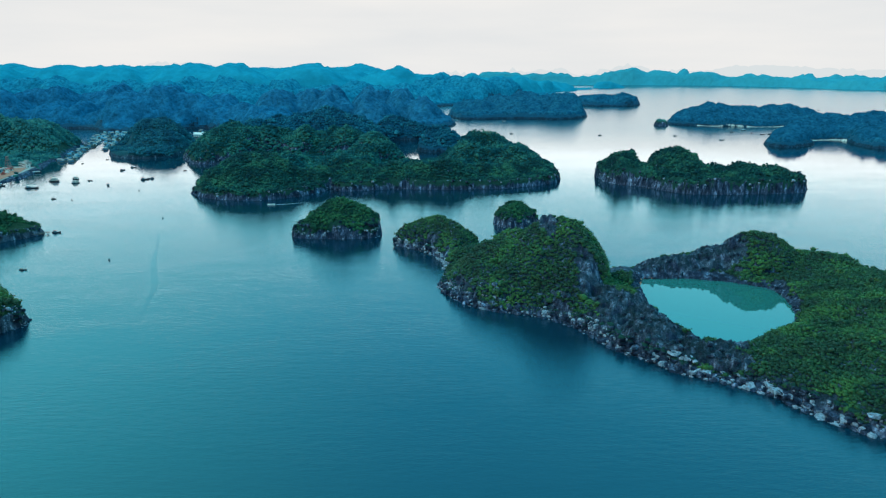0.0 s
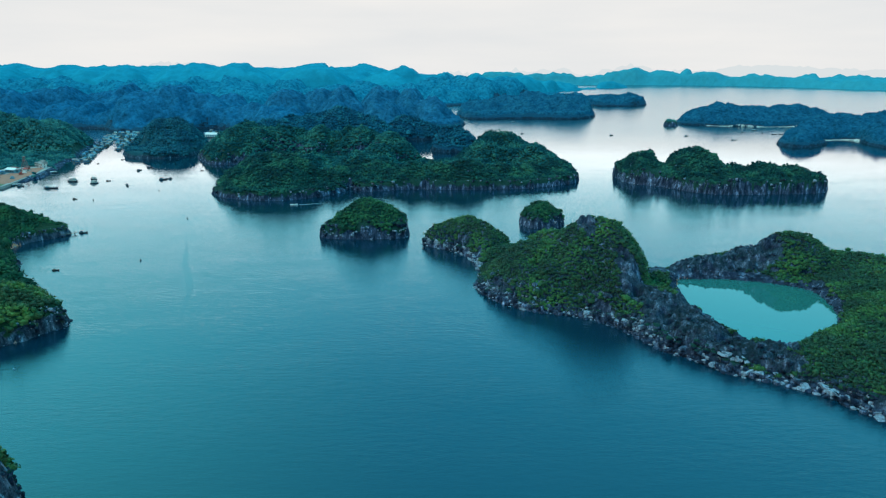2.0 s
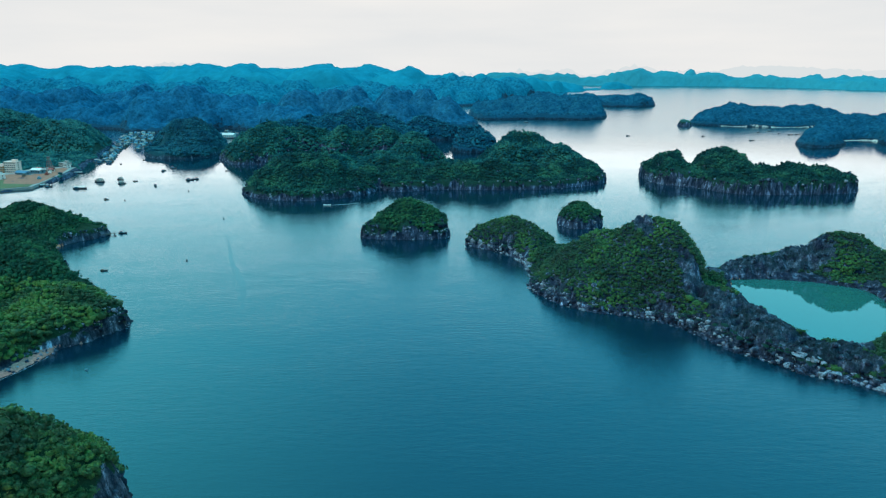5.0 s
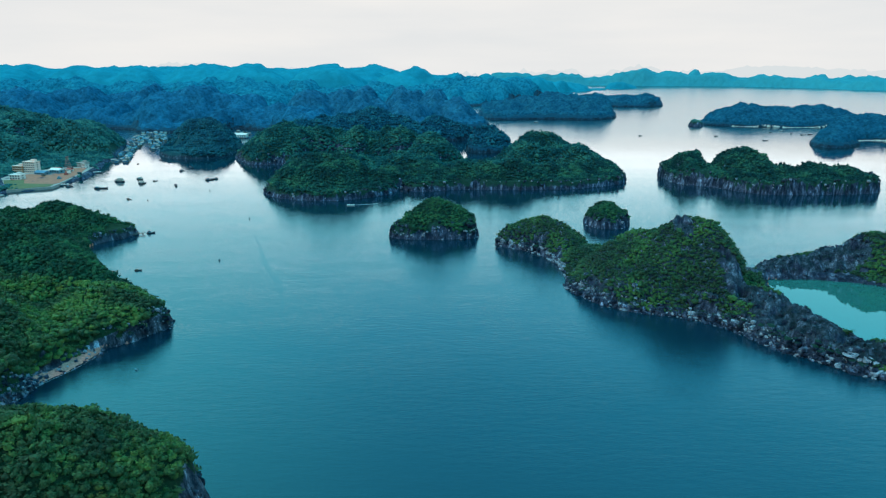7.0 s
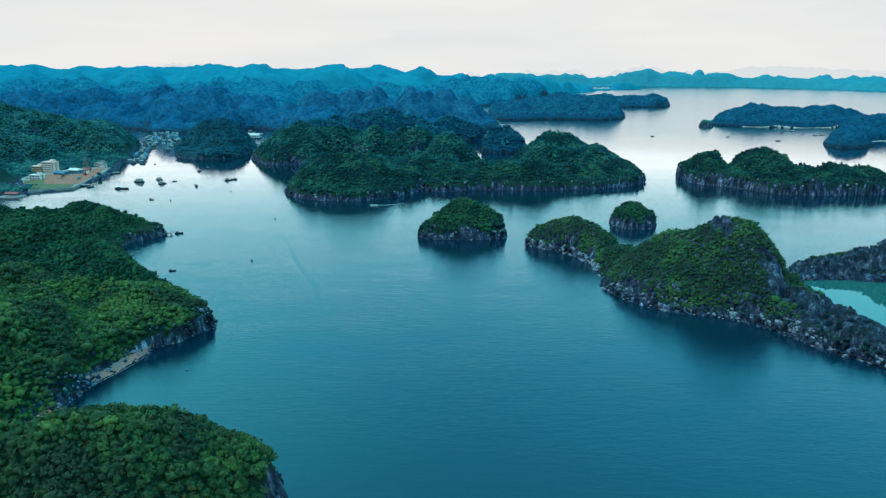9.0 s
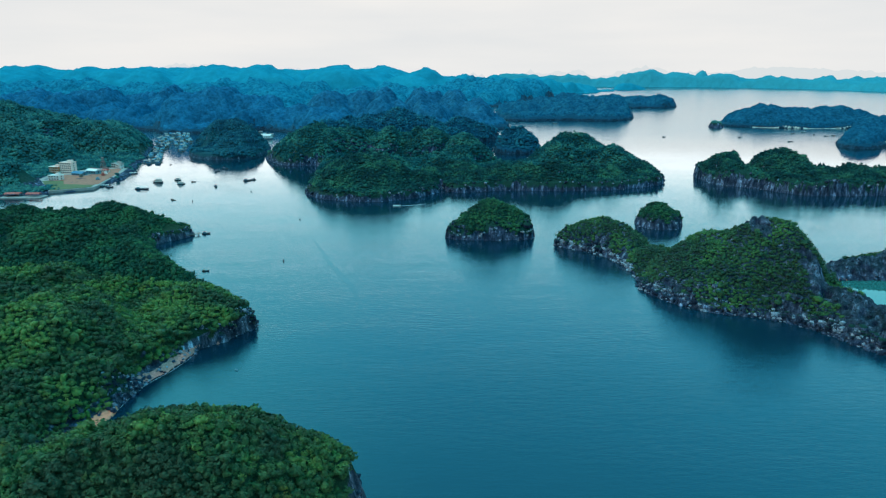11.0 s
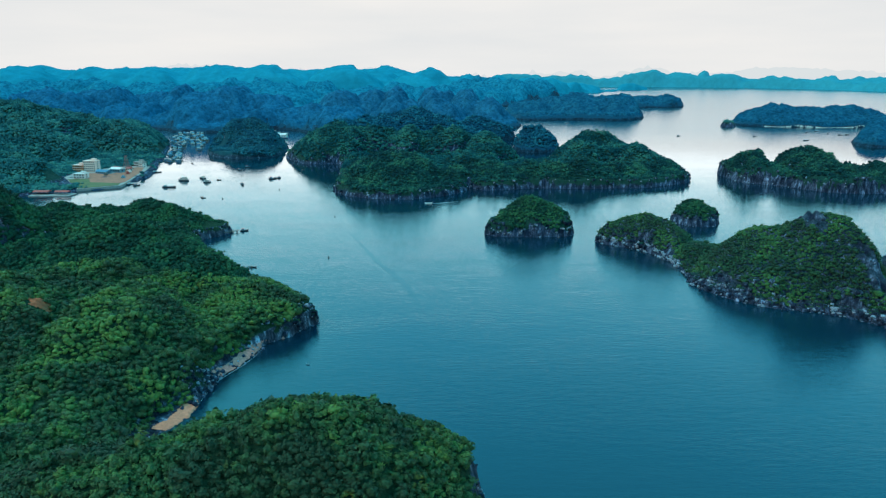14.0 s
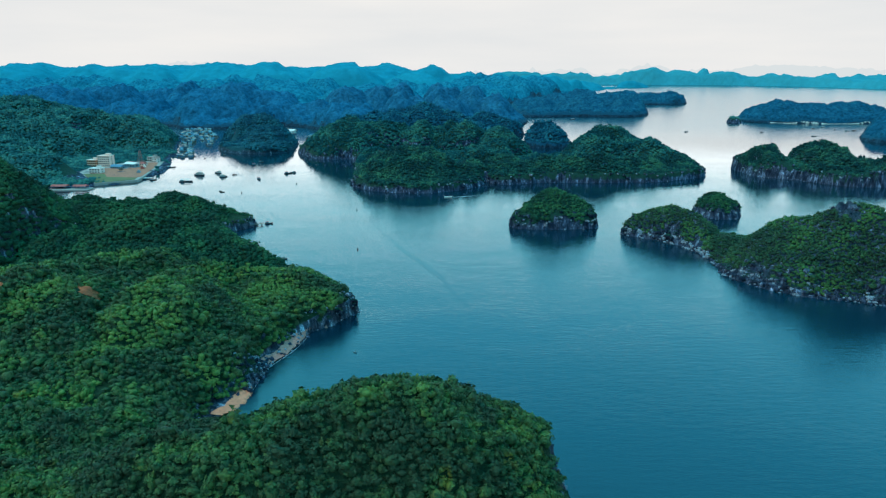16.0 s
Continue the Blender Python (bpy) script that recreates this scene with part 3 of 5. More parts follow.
def canopy_mesh(name, land, step, mat, above, lump):
    """A far forest: one billowed canopy sheet over all ground in the camera's view that is not a cliff."""
    s = land.shore
    x, y = np.meshgrid(np.arange(s[:, 0].min(), s[:, 0].max() + step, step), np.arange(s[:, 1].min(), s[:, 1].max() + step, step))
    x = x + (noise2(x * 7.7 / step, y * 7.7 / step, 81) - 0.5) * step * 0.7
    y = y + (noise2(x * 7.7 / step + 50, y * 7.7 / step, 82) - 0.5) * step * 0.7
    d = land.shore_distance(x, y)
    z = land.height(x, y, d)
    billow = 1 - np.abs(2 * fbm(x, y, lump, land.seed + 61, 2) - 1) * 1.6
    billow = 0.7 * billow + 0.75 * noise2(x / step * 0.9, y / step * 0.9, land.seed + 62)
    patch = fbm(x, y, step * 6, land.seed + 63, 3)
    inland = np.clip((d - land.edge * above * (0.3 + 1.0 * patch)) / (land.edge * 0.5), 0, 1)
    z = z + land.canopy * (0.1 + 1.1 * billow) * inland - 14.0 * (1 - inland)
    ny, nx = x.shape
    i = (np.arange(ny - 1)[:, None] * nx + np.arange(nx - 1)[None, :]).ravel()
    quad = np.stack([i, i + 1, i + nx + 1, i + nx], 1)
    seen = (d > 0.0) & (x > -185 - 0.69 * y - 3 * step) & (x < 60 + 0.69 * y)
    quad = quad[seen.ravel()[quad].all(1)]
    used, flat = np.unique(quad, return_inverse=True)
    me = mesh_of(name, np.stack([x, y, z], -1).reshape(-1, 3)[used], flat.reshape(-1, 4), mat)
    tone = np.clip(noise2(x / step * 0.5, y / step * 0.5, land.seed + 64) * 0.6 + 0.4 * billow - 0.05, 0, 1).ravel()[used]
    me.attributes.new("tone", "FLOAT", "POINT").data.foreach_set("value", tone.astype(np.float32))
    return smooth(me)


def thing(name, label, category, at=(0, 0, 0), group="", kind=""):
    ob = new(name)
    ob.location = at
    return tagged(ob, label, category, group, kind)


def island(name, label, land, step, spacing, lod, leaf, seed, steep=1.15, above=0.6, bare=(), cover=0.0, rock=None, far_leaf=None):
    top = thing(name, label, "island")
    part("rock_body", land_mesh("rock_body", land, step, rock or ROCK), None, top, "grey weathered limestone")
    if lod == "far":
        tagged(part("forest_cover", canopy_mesh("forest_cover", land, spacing, leaf, above, spacing * 3.2), None, top, "dense far tree canopy"), kind="stuff")
        return top
    # far_leaf: darker, bluer leaves for the farthest span, imitating distance in colour
    for detail, span, dense in (((lod, (-1e5, 770), 1.0), (lod, (770, 1e5), 1.12)) if lod != "near" else (("close", (95, 186), 0.78), ("near", (186, 330), 0.92), ("middle", (330, 1e5), 1.0))):
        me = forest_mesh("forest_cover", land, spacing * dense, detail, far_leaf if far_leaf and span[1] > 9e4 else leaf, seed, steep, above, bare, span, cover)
        if me:
            tagged(part("forest_cover", me, None, top, "dense green tree canopy"), kind="stuff")
    return top


# ---- water ----
def sheet(name, x0, y0, x1, y1, n, z, mat):
    gx, gy = np.linspace(x0, x1, n + 1), np.linspace(y0, y1, n + 1)
    x, y = np.meshgrid(gx, gy)
    i = (np.arange(n)[:, None] * (n + 1) + np.arange(n)[None, :]).ravel()
    return mesh_of(name, np.stack([x, y, np.full(x.shape, z)], -1).reshape(-1, 3), np.stack([i, i + 1, i + n + 2, i + n + 1], 1), mat)


tagged(new("water", sheet("water", -6000, -6000, 6000, 6000, 40, 0.0, SEA)), "calm teal sea water with fine ripples", "water", kind="structure")

# ---- the islands ----
islet = Land([(-86, 487), (-79, 477), (-61, 474), (-40, 474), (-25, 477), (-21, 487), (-25, 506), (-40, 520), (-60, 522), (-78, 512)],
             [(-50, 499, 28, 34, 30), (-66, 497, 19, 26, 26)], 3.5, 6, 14, 11, canopy=2.5, cliff=10, slope=1.0, flute=2.2)
islet_thing = island("rock_islet", "small steep limestone islet with a wooded top in open water", islet, 1.0, 1.7, "near", LEAF_DARK, 21, 1.1, 1.7, cover=0.0)

cone = Land([(69, 514), (76, 506), (84, 504), (93, 507), (100, 515), (101, 529), (94, 540), (82, 543), (71, 537), (67, 525)],
            [(85, 524, 19, 22, 25)], 3.5, 6, 10, 12, canopy=2.5, cliff=7, slope=1.5, flute=2.0)
cone_thing = island("cone_islet", "tiny round limestone islet topped with bushes", cone, 1.0, 1.6, "near", LEAF_DARK, 22, 1.3, 1.2, cover=0.4)

LAGOON = [(140, 373), (151, 374), (177, 372), (196, 363), (207, 352), (206, 333), (198, 310), (190, 298), (171, 284), (150, 270),
          (142, 273), (136, 282), (131, 299), (128, 312), (131, 339), (135, 361)]
RING_BARE = [(166, 388, 44, 11, -4), (127, 312, 9, 26, 8), (144, 262, 12, 7, 30), (77, 354, 2.5, 12, 12), (112, 276, 16, 22, 30), (136, 250, 10, 7, -30), (189, 391, 18, 14, 0), (100, 312, 10, 22, 15), (113, 288, 16, 34, 24), (124, 258, 14, 8, -30), (79, 358, 3.0, 15, 10), (168, 390, 34, 15, 6), (131, 372, 12, 10, 0)]
ring = Land([(-10, 460), (5, 443), (19, 427), (25, 395), (21, 361), (32, 337), (45, 324), (62, 317), (73, 311), (84, 300), (90, 289), (98, 272), (110, 258),
             (118, 248), (137, 236), (146, 227), (154, 213), (165, 200), (195, 180), (260, 195), (290, 260), (290, 340), (278, 390), (250, 412),
             (225, 430), (195, 426), (165, 414), (145, 398), (134, 386), (121, 388), (108, 384), (96, 396), (78, 412), (60, 430), (48, 452), (28, 470), (5, 472)],
            [(14, 446, 31, 34, 30), (44, 416, 10, 26, 24), (66, 368, 33, 40, 38), (84, 350, 49, 28, 44), (58, 345, 24, 40, 34),
             (104, 312, 16, 22, 34), (116, 286, 13, 14, 28), (132, 258, 7, 24, 14), (160, 245, 9, 34, 26), (195, 240, 16, 50, 50), (235, 270, 19, 55, 70),
             (248, 330, 14, 44, 60), (246, 377, 17, 26, 30), (216, 392, 27, 27, 24), (196, 395, 17, 24, 18), (172, 391, 9.5, 22, 12), (148, 392, 4, 18, 10), (127, 368, 9, 14, 20)],
            7, 3.5, 20, 13, hole=LAGOON, canopy=2.2, cliff=3.5, slope=1.1, crags=[(-6, 458, 16, 4), (15, 432, 22, 5), (100, 300, 26, 3)], gully=(3.0, 34), jag=3.4, bare=RING_BARE[:-1], flute=2.6)
lagoon_island = island("lagoon_island", "long wooded limestone island that rings a turquoise lagoon", ring, 1.0, 1.45, "near", LEAF_HILL, 23, 1.5, 0.55, RING_BARE, cover=0.7, rock=ROCK_BARE)
pool = new("lagoon", sheet("lagoon", 118, 262, 216, 382, 4, 0.12, POOL))
tagged(pool, "still turquoise lagoon water inside a rock ring", "water", kind="structure")

middle = Land([(-222, 668), (-198, 636), (-154, 622), (-115, 638), (-92, 665), (-86, 683), (-69, 669), (-18, 681), (28, 677), (86, 681), (118, 694), (142, 708), (156, 725),
               (162, 765), (156, 815), (140, 870), (110, 915), (72, 934), (46, 915), (30, 880), (14, 848), (-10, 848), (-22, 890), (-30, 950), (-44, 1010), (-84, 1034), (-120, 1032),
               (-200, 1030), (-280, 1010), (-325, 960), (-310, 908), (-281, 868), (-240, 866), (-231, 795), (-223, 715)],
              [(-162, 692, 33, 66, 58), (-205, 700, 22, 34, 50), (-112, 700, 22, 40, 44), (-250, 925, 50, 55, 60), (-288, 938, 38, 36, 48), (-205, 940, 49, 50, 50), (-150, 935, 42, 50, 52), (-100, 925, 44, 48, 50),
               (-50, 855, 47, 38, 42), (-78, 800, 31, 40, 50), (-56, 735, 23, 46, 52), (-150, 815, 15, 60, 50), (-215, 830, 20, 34, 46),
               (4, 706, 26, 62, 26), (36, 704, 24, 34, 24), (-30, 704, 24, 34, 26), (60, 838, 24, 24, 44), (88, 870, 43, 56, 66), (122, 830, 31, 40, 60), (138, 765, 18, 30, 50), (80, 740, 21, 50, 40)],
              4.5, 9, 40, 14, canopy=3.4, cliff=9, slope=1.15, knob=(9, 40), flute=4.0, gully=(5, 60), crags=[(8, 682, 40, 16), (50, 682, 40, 12), (100, 690, 60, 15), (150, 730, 50, 14)])
MIDDLE_BARE = [(40, 680, 30, 4, 0), (108, 694, 26, 5, 20), (154, 724, 5, 18, -30)]
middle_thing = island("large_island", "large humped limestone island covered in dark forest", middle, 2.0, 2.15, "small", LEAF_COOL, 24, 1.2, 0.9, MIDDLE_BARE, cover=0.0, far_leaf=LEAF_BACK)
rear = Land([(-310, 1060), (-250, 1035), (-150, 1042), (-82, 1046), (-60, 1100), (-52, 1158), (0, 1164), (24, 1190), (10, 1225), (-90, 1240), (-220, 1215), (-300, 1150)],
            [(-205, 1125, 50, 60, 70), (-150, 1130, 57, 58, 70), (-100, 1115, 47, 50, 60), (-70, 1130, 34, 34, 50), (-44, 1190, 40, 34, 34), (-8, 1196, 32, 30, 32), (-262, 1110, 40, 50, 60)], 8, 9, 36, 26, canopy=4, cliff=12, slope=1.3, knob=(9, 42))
island("rear_island", "steep wooded limestone island, tinted teal for haze", rear, 4, 3.1, "small", LEAF_REAR_HAZE, 36, 1.5, 0.4, cover=1.2, rock=ROCK_FAR)
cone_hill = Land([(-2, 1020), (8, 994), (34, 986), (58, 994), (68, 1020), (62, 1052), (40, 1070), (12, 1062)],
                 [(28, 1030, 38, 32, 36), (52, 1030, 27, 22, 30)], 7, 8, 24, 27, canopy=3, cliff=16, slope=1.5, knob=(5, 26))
island("knob_islet", "small steep dark rock hill rising from the channel", cone_hill, 2, 2.6, "small", LEAF_REAR_HAZE, 37, 1.2, 0.6, cover=1.6, rock=ROCK_FAR)

eastern = Land([(206, 750), (211, 715), (240, 686), (256, 662), (277, 646), (305, 644), (340, 646), (380, 651), (397, 665), (400, 690), (385, 720), (350, 745),
                (310, 770), (270, 795), (235, 800), (212, 785)],
               [(237, 755, 30, 32, 42), (287, 733, 34, 36, 52), (318, 715, 19, 38, 52), (350, 692, 25, 30, 40), (378, 684, 22, 26, 36), (300, 690, 21, 44, 50), (226, 735, 22, 22, 40)], 4, 15, 26, 15, canopy=2.8, knob=(6, 26), cliff=25, slope=1.3, flute=3.2, crags=[(330, 655, 70, 5), (390, 670, 30, 5)])
eastern_thing = island("cliff_island", "low limestone island with pale cliffs and scrubby green top", eastern, 1.5, 1.6, "small", LEAF_COOL, 25, 1.1, 0.9, [(228, 702, 9, 20, -30), (300, 648, 24, 5, 0), (352, 650, 24, 5, 0), (394, 680, 5, 10, 0), (262, 668, 16, 6, -30)], cover=0.1)

head = Land([(-276, 498), (-278, 484), (-289, 471), (-294, 457), (-288, 440), (-268, 418), (-254, 395), (-233, 365), (-205, 335), (-185, 316), (-180, 307), (-184, 300), (-191, 290),
             (-198.5, 281), (-201, 271), (-204, 259), (-209, 247), (-211, 231), (-211.5, 219), (-215, 208), (-222, 198), (-212, 187), (-190, 181), (-160, 180), (-130, 173), (-114, 160), (-111, 145),
             (-115, 122), (-140, 100), (-220, 80), (-330, 80), (-480, 150), (-560, 300), (-540, 440), (-470, 520), (-400, 540), (-340, 528), (-300, 512)],
            [(-440, 390, 84, 85, 75), (-336, 495, 20, 54, 44), (-310, 485, 11, 22, 26), (-289, 484, 3, 14, 14), (-385, 470, 26, 50, 45), (-288, 369, 38, 85, 80), (-262, 258, 30, 62, 66),
             (-214, 312, 20, 46, 40), (-325, 270, 34, 80, 80), (-276, 190, 22, 66, 44), (-137, 152, 52.5, 43, 45), (-164, 146, 44, 40, 40), (-195, 134, 37, 55, 40), (-240, 135, 24, 66, 50)],
            6, 6, 24, 16, canopy=2.2, cliff=8, slope=1.15, crags=[(-112, 152, 22, 15), (-150, 172, 26, 9), (-184, 305, 16, 7)], beaches=[(-216, 213, 16, 6), (-206, 260, 22, 6), (-291, 452, 9, 6)],
            gully=(8.0, 62), calm=[(-150, 150, 60, 0.75), (-200, 300, 30, 0.5)], flute=2.6)
SLIPS = [(-282, 259, 4.5, 4.5), (-312, 250, 3.5, 3), (-292, 205, 4, 2.5)]
HEAD_BARE = [(-214, 215, 3.2, 8, -6), (-206.5, 259, 4, 13, -24), (-213, 236, 2.5, 10, 0), (-283, 484, 10, 13, 0), (-282, 257.5, 4, 4, 0), (-312, 250, 4, 3.5, 0), (-292, 205, 5, 3, 0), (-183, 303, 4, 8, 10), (-252, 201, 2.5, 5, 0)]
# trees past 330 m use darker leaves that imitate shade and distance
headland = island("wooded_headland", "steep headland under dense broadleaf forest with a small beach", head, 1.7, 1.9, "near", LEAF, 26, 1.9, 0.38, HEAD_BARE, cover=2.0, rock=ROCK_GROWN, far_leaf=LEAF_DARK)

shore = Land([(-640, 600), (-560, 640), (-516, 650), (-473, 655), (-482, 672), (-455, 687), (-446, 741), (-448, 781), (-460, 830), (-485, 900), (-480, 918), (-500, 960),
              (-532, 1060), (-560, 1130), (-640, 1200), (-720, 1270), (-900, 1300), (-1050, 1000), (-950, 750), (-760, 620)],
             [(-818, 1150, 69, 150, 140), (-690, 1075, 54, 120, 105), (-592, 1040, 53, 85, 95), (-545, 1015, 40, 52, 80), (-680, 900, 52, 110, 100),
              (-640, 770, 36, 80, 80), (-578, 715, 24, 60, 48), (-780, 780, 60, 130, 120)], 9, 2.2, 36, 17, canopy=5.5, cliff=6, slope=1.1, knob=(8, 48), gully=(8, 70))
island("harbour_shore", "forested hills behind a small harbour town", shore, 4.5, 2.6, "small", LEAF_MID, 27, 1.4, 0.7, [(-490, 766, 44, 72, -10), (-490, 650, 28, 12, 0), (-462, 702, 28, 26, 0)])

knoll = Land([(-413, 936), (-381, 925), (-345, 946), (-340, 1000), (-357, 1090), (-400, 1140), (-455, 1120), (-465, 1050), (-440, 970)],
             [(-420, 1085, 44, 66, 66), (-382, 1010, 29, 46, 66), (-366, 970, 21, 34, 44)], 8, 9, 34, 18, canopy=4.5, cliff=12, slope=1.4, knob=(6, 38))
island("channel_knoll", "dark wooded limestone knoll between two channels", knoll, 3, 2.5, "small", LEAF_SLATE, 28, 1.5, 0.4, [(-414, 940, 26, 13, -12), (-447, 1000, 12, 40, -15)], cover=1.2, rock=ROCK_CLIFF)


def scattered_domes(seed, x0, y0, x1, y1, gap, low, high, wide):
    rng = np.random.default_rng(seed)
    out = []
    for gx in np.arange(x0, x1, gap):
        for gy in np.arange(y0, y1, gap):
            out.append((gx + rng.uniform(0, gap), gy + rng.uniform(0, gap), rng.uniform(low, high), wide * rng.uniform(0.7, 1.3), wide * rng.uniform(0.7, 1.3)))
    return out


inner = Land([(-1700, 1450), (-1500, 1250), (-1000, 1350), (-700, 1400), (-615, 1330), (-520, 1330), (-440, 1400), (-330, 1280), (-300, 1215), (-225, 1245),
              (-190, 1320), (-230, 1420), (-420, 1500), (-480, 1700), (-600, 1900), (-1700, 1900)],
             [(-559, 1490, 86, 110, 110), (-480, 1465, 74, 70, 90), (-615, 1460, 64, 100, 90), (-262, 1290, 48, 60, 70), (-320, 1350, 56, 70, 80), (-390, 1440, 60, 80, 80)]
             + scattered_domes(31, -1700, 1450, -500, 1850, 150, 44, 76, 95), 14, 14, 70, 19, canopy=6, cliff=20, slope=1.3, knob=(14, 62), gully=(13, 90))
island("karst_range", "range of rounded karst hills, forest tinted blue for haze", inner, 9, 5.0, "far", LEAF_FAR, 29, 1.8, 0.2, rock=ROCK_FAR)
peak = Land([(-440, 1500), (-330, 1430), (-200, 1380), (-80, 1370), (20, 1392), (62, 1440), (70, 1540), (40, 1650), (-110, 1780), (-280, 1800), (-400, 1720), (-450, 1600)],
            [(-209, 1590, 88, 46, 70), (-262, 1600, 76, 60, 80), (-330, 1570, 64, 70, 90), (-137, 1590, 80, 52, 80), (-95, 1570, 70, 44, 60), (-52, 1520, 74, 46, 70), (-5, 1490, 52, 45, 60), (32, 1505, 34, 38, 56),
             (-100, 1450, 52, 60, 60), (-200, 1470, 60, 70, 60), (2, 1450, 26, 22, 40)], 12, 12, 60, 28, canopy=5, cliff=22, slope=1.5, knob=(8, 55), gully=(11, 75))
island("karst_peak", "dark wooded karst peak behind the bay, tinted blue for haze", peak, 7, 4.5, "far", LEAF_DEEP, 38, 1.8, 0.2, rock=ROCK_FAR)
second_range = Land([(-2400, 2050), (-1500, 1980), (-600, 1980), (-60, 1980), (40, 2180), (170, 2380), (300, 2640), (430, 2880), (400, 2990), (-2400, 2990)],
             scattered_domes(32, -2400, 2000, -600, 2750, 170, 58, 84, 115) + scattered_domes(33, -600, 2000, 0, 2750, 150, 44, 66, 100) + [(90, 2430, 66, 110, 130), (190, 2620, 78, 130, 120), (300, 2820, 74, 130, 110), (60, 2700, 84, 160, 140)], 18, 14, 100, 25, canopy=8, cliff=25, slope=1.3, knob=(18, 95), gully=(14, 130))
island("karst_range", "second range of karst hills, tinted dim blue for haze", second_range, 13, 8.0, "far", LEAF_DIM, 35, 1.8, 0.5, rock=ROCK_FAR)

further = Land([(66, 1778), (76, 1700), (106, 1640), (222, 1660), (323, 1634), (398, 1690), (420, 1760), (410, 1850), (350, 1920), (250, 1960), (150, 1930), (88, 1850)],
               [(130, 1790, 38, 80, 100), (193, 1840, 45, 85, 90), (279, 1880, 52, 90, 80), (345, 1790, 58, 80, 100), (382, 1780, 52, 50, 80), (250, 1760, 40, 90, 90)], 12, 16, 50, 20, canopy=6, cliff=24, slope=1.3, knob=(6, 45))
island("low_far_island", "long low forested island in the bay", further, 7, 4.5, "far", LEAF_BAY_HAZE, 30, 1.5, 0.3, rock=ROCK_FAR)
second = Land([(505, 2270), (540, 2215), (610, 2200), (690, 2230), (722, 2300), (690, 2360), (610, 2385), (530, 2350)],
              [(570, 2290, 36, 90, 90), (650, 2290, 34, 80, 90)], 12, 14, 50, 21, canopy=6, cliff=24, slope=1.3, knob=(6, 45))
island("low_far_island", "small low forested island far off in the bay", second, 8, 5.0, "far", LEAF_BAY_HAZE, 31, 1.5, 0.3, rock=ROCK_FAR)
beachy = Land([(546, 1480), (594, 1446), (677, 1416), (748, 1414), (850, 1430), (922, 1500), (940, 1580), (850, 1630), (700, 1640), (600, 1600), (556, 1540)],
              [(630, 1540, 34, 75, 85), (672, 1545, 42, 85, 90), (740, 1535, 33, 85, 90), (820, 1540, 36, 75, 85), (880, 1530, 24, 50, 70)], 11, 11, 45, 22, canopy=5, cliff=14, knob=(5, 45),
              beaches=[(720, 1414, 45, 12), (610, 1440, 30, 9)])
island("sandy_far_island", "wooded far island with thin pale beaches", beachy, 6, 4.0, "far", LEAF_BAY_HAZE, 32, 1.5, 0.3, rock=ROCK_FAR)
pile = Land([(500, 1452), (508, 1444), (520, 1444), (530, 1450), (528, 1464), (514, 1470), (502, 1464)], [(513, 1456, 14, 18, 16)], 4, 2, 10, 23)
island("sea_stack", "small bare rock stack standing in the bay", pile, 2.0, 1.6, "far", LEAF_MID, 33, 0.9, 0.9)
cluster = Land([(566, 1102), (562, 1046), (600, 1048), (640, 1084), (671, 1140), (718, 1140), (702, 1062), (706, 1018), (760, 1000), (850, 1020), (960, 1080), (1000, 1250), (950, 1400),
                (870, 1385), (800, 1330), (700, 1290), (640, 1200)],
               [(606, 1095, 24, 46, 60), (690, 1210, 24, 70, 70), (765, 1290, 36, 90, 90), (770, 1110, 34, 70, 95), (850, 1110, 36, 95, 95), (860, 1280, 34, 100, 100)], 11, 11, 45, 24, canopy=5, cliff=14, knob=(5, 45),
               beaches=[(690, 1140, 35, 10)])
island("bay_island", "wooded island with a pale beach and small huts", cluster, 6, 3.6, "far", LEAF_BAY_HAZE, 34, 1.5, 0.3, rock=ROCK_FAR)


# ---- the far distance ----
def far_range(name, label, land, step, mat):
    tagged(new(name, land_mesh(name, land, step, mat)), label, "hills", kind="structure")


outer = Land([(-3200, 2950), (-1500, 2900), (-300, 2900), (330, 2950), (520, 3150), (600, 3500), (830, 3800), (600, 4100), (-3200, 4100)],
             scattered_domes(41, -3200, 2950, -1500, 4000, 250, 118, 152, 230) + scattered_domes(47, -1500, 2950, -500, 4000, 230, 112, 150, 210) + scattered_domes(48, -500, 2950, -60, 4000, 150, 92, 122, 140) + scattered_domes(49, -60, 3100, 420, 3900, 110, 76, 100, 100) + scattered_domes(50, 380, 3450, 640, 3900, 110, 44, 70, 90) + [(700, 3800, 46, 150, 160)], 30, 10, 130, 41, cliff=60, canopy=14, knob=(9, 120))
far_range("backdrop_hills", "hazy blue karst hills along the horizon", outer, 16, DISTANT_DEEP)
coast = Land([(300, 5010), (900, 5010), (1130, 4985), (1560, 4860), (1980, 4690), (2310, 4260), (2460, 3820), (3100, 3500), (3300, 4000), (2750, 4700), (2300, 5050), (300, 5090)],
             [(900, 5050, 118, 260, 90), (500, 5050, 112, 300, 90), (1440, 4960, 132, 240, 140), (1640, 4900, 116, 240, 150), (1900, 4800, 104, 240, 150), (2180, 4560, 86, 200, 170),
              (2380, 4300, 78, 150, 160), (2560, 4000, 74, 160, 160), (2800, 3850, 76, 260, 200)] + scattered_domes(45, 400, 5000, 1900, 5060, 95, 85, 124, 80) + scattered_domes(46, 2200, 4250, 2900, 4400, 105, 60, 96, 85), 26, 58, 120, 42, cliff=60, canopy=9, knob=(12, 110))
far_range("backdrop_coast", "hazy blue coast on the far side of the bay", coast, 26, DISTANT)
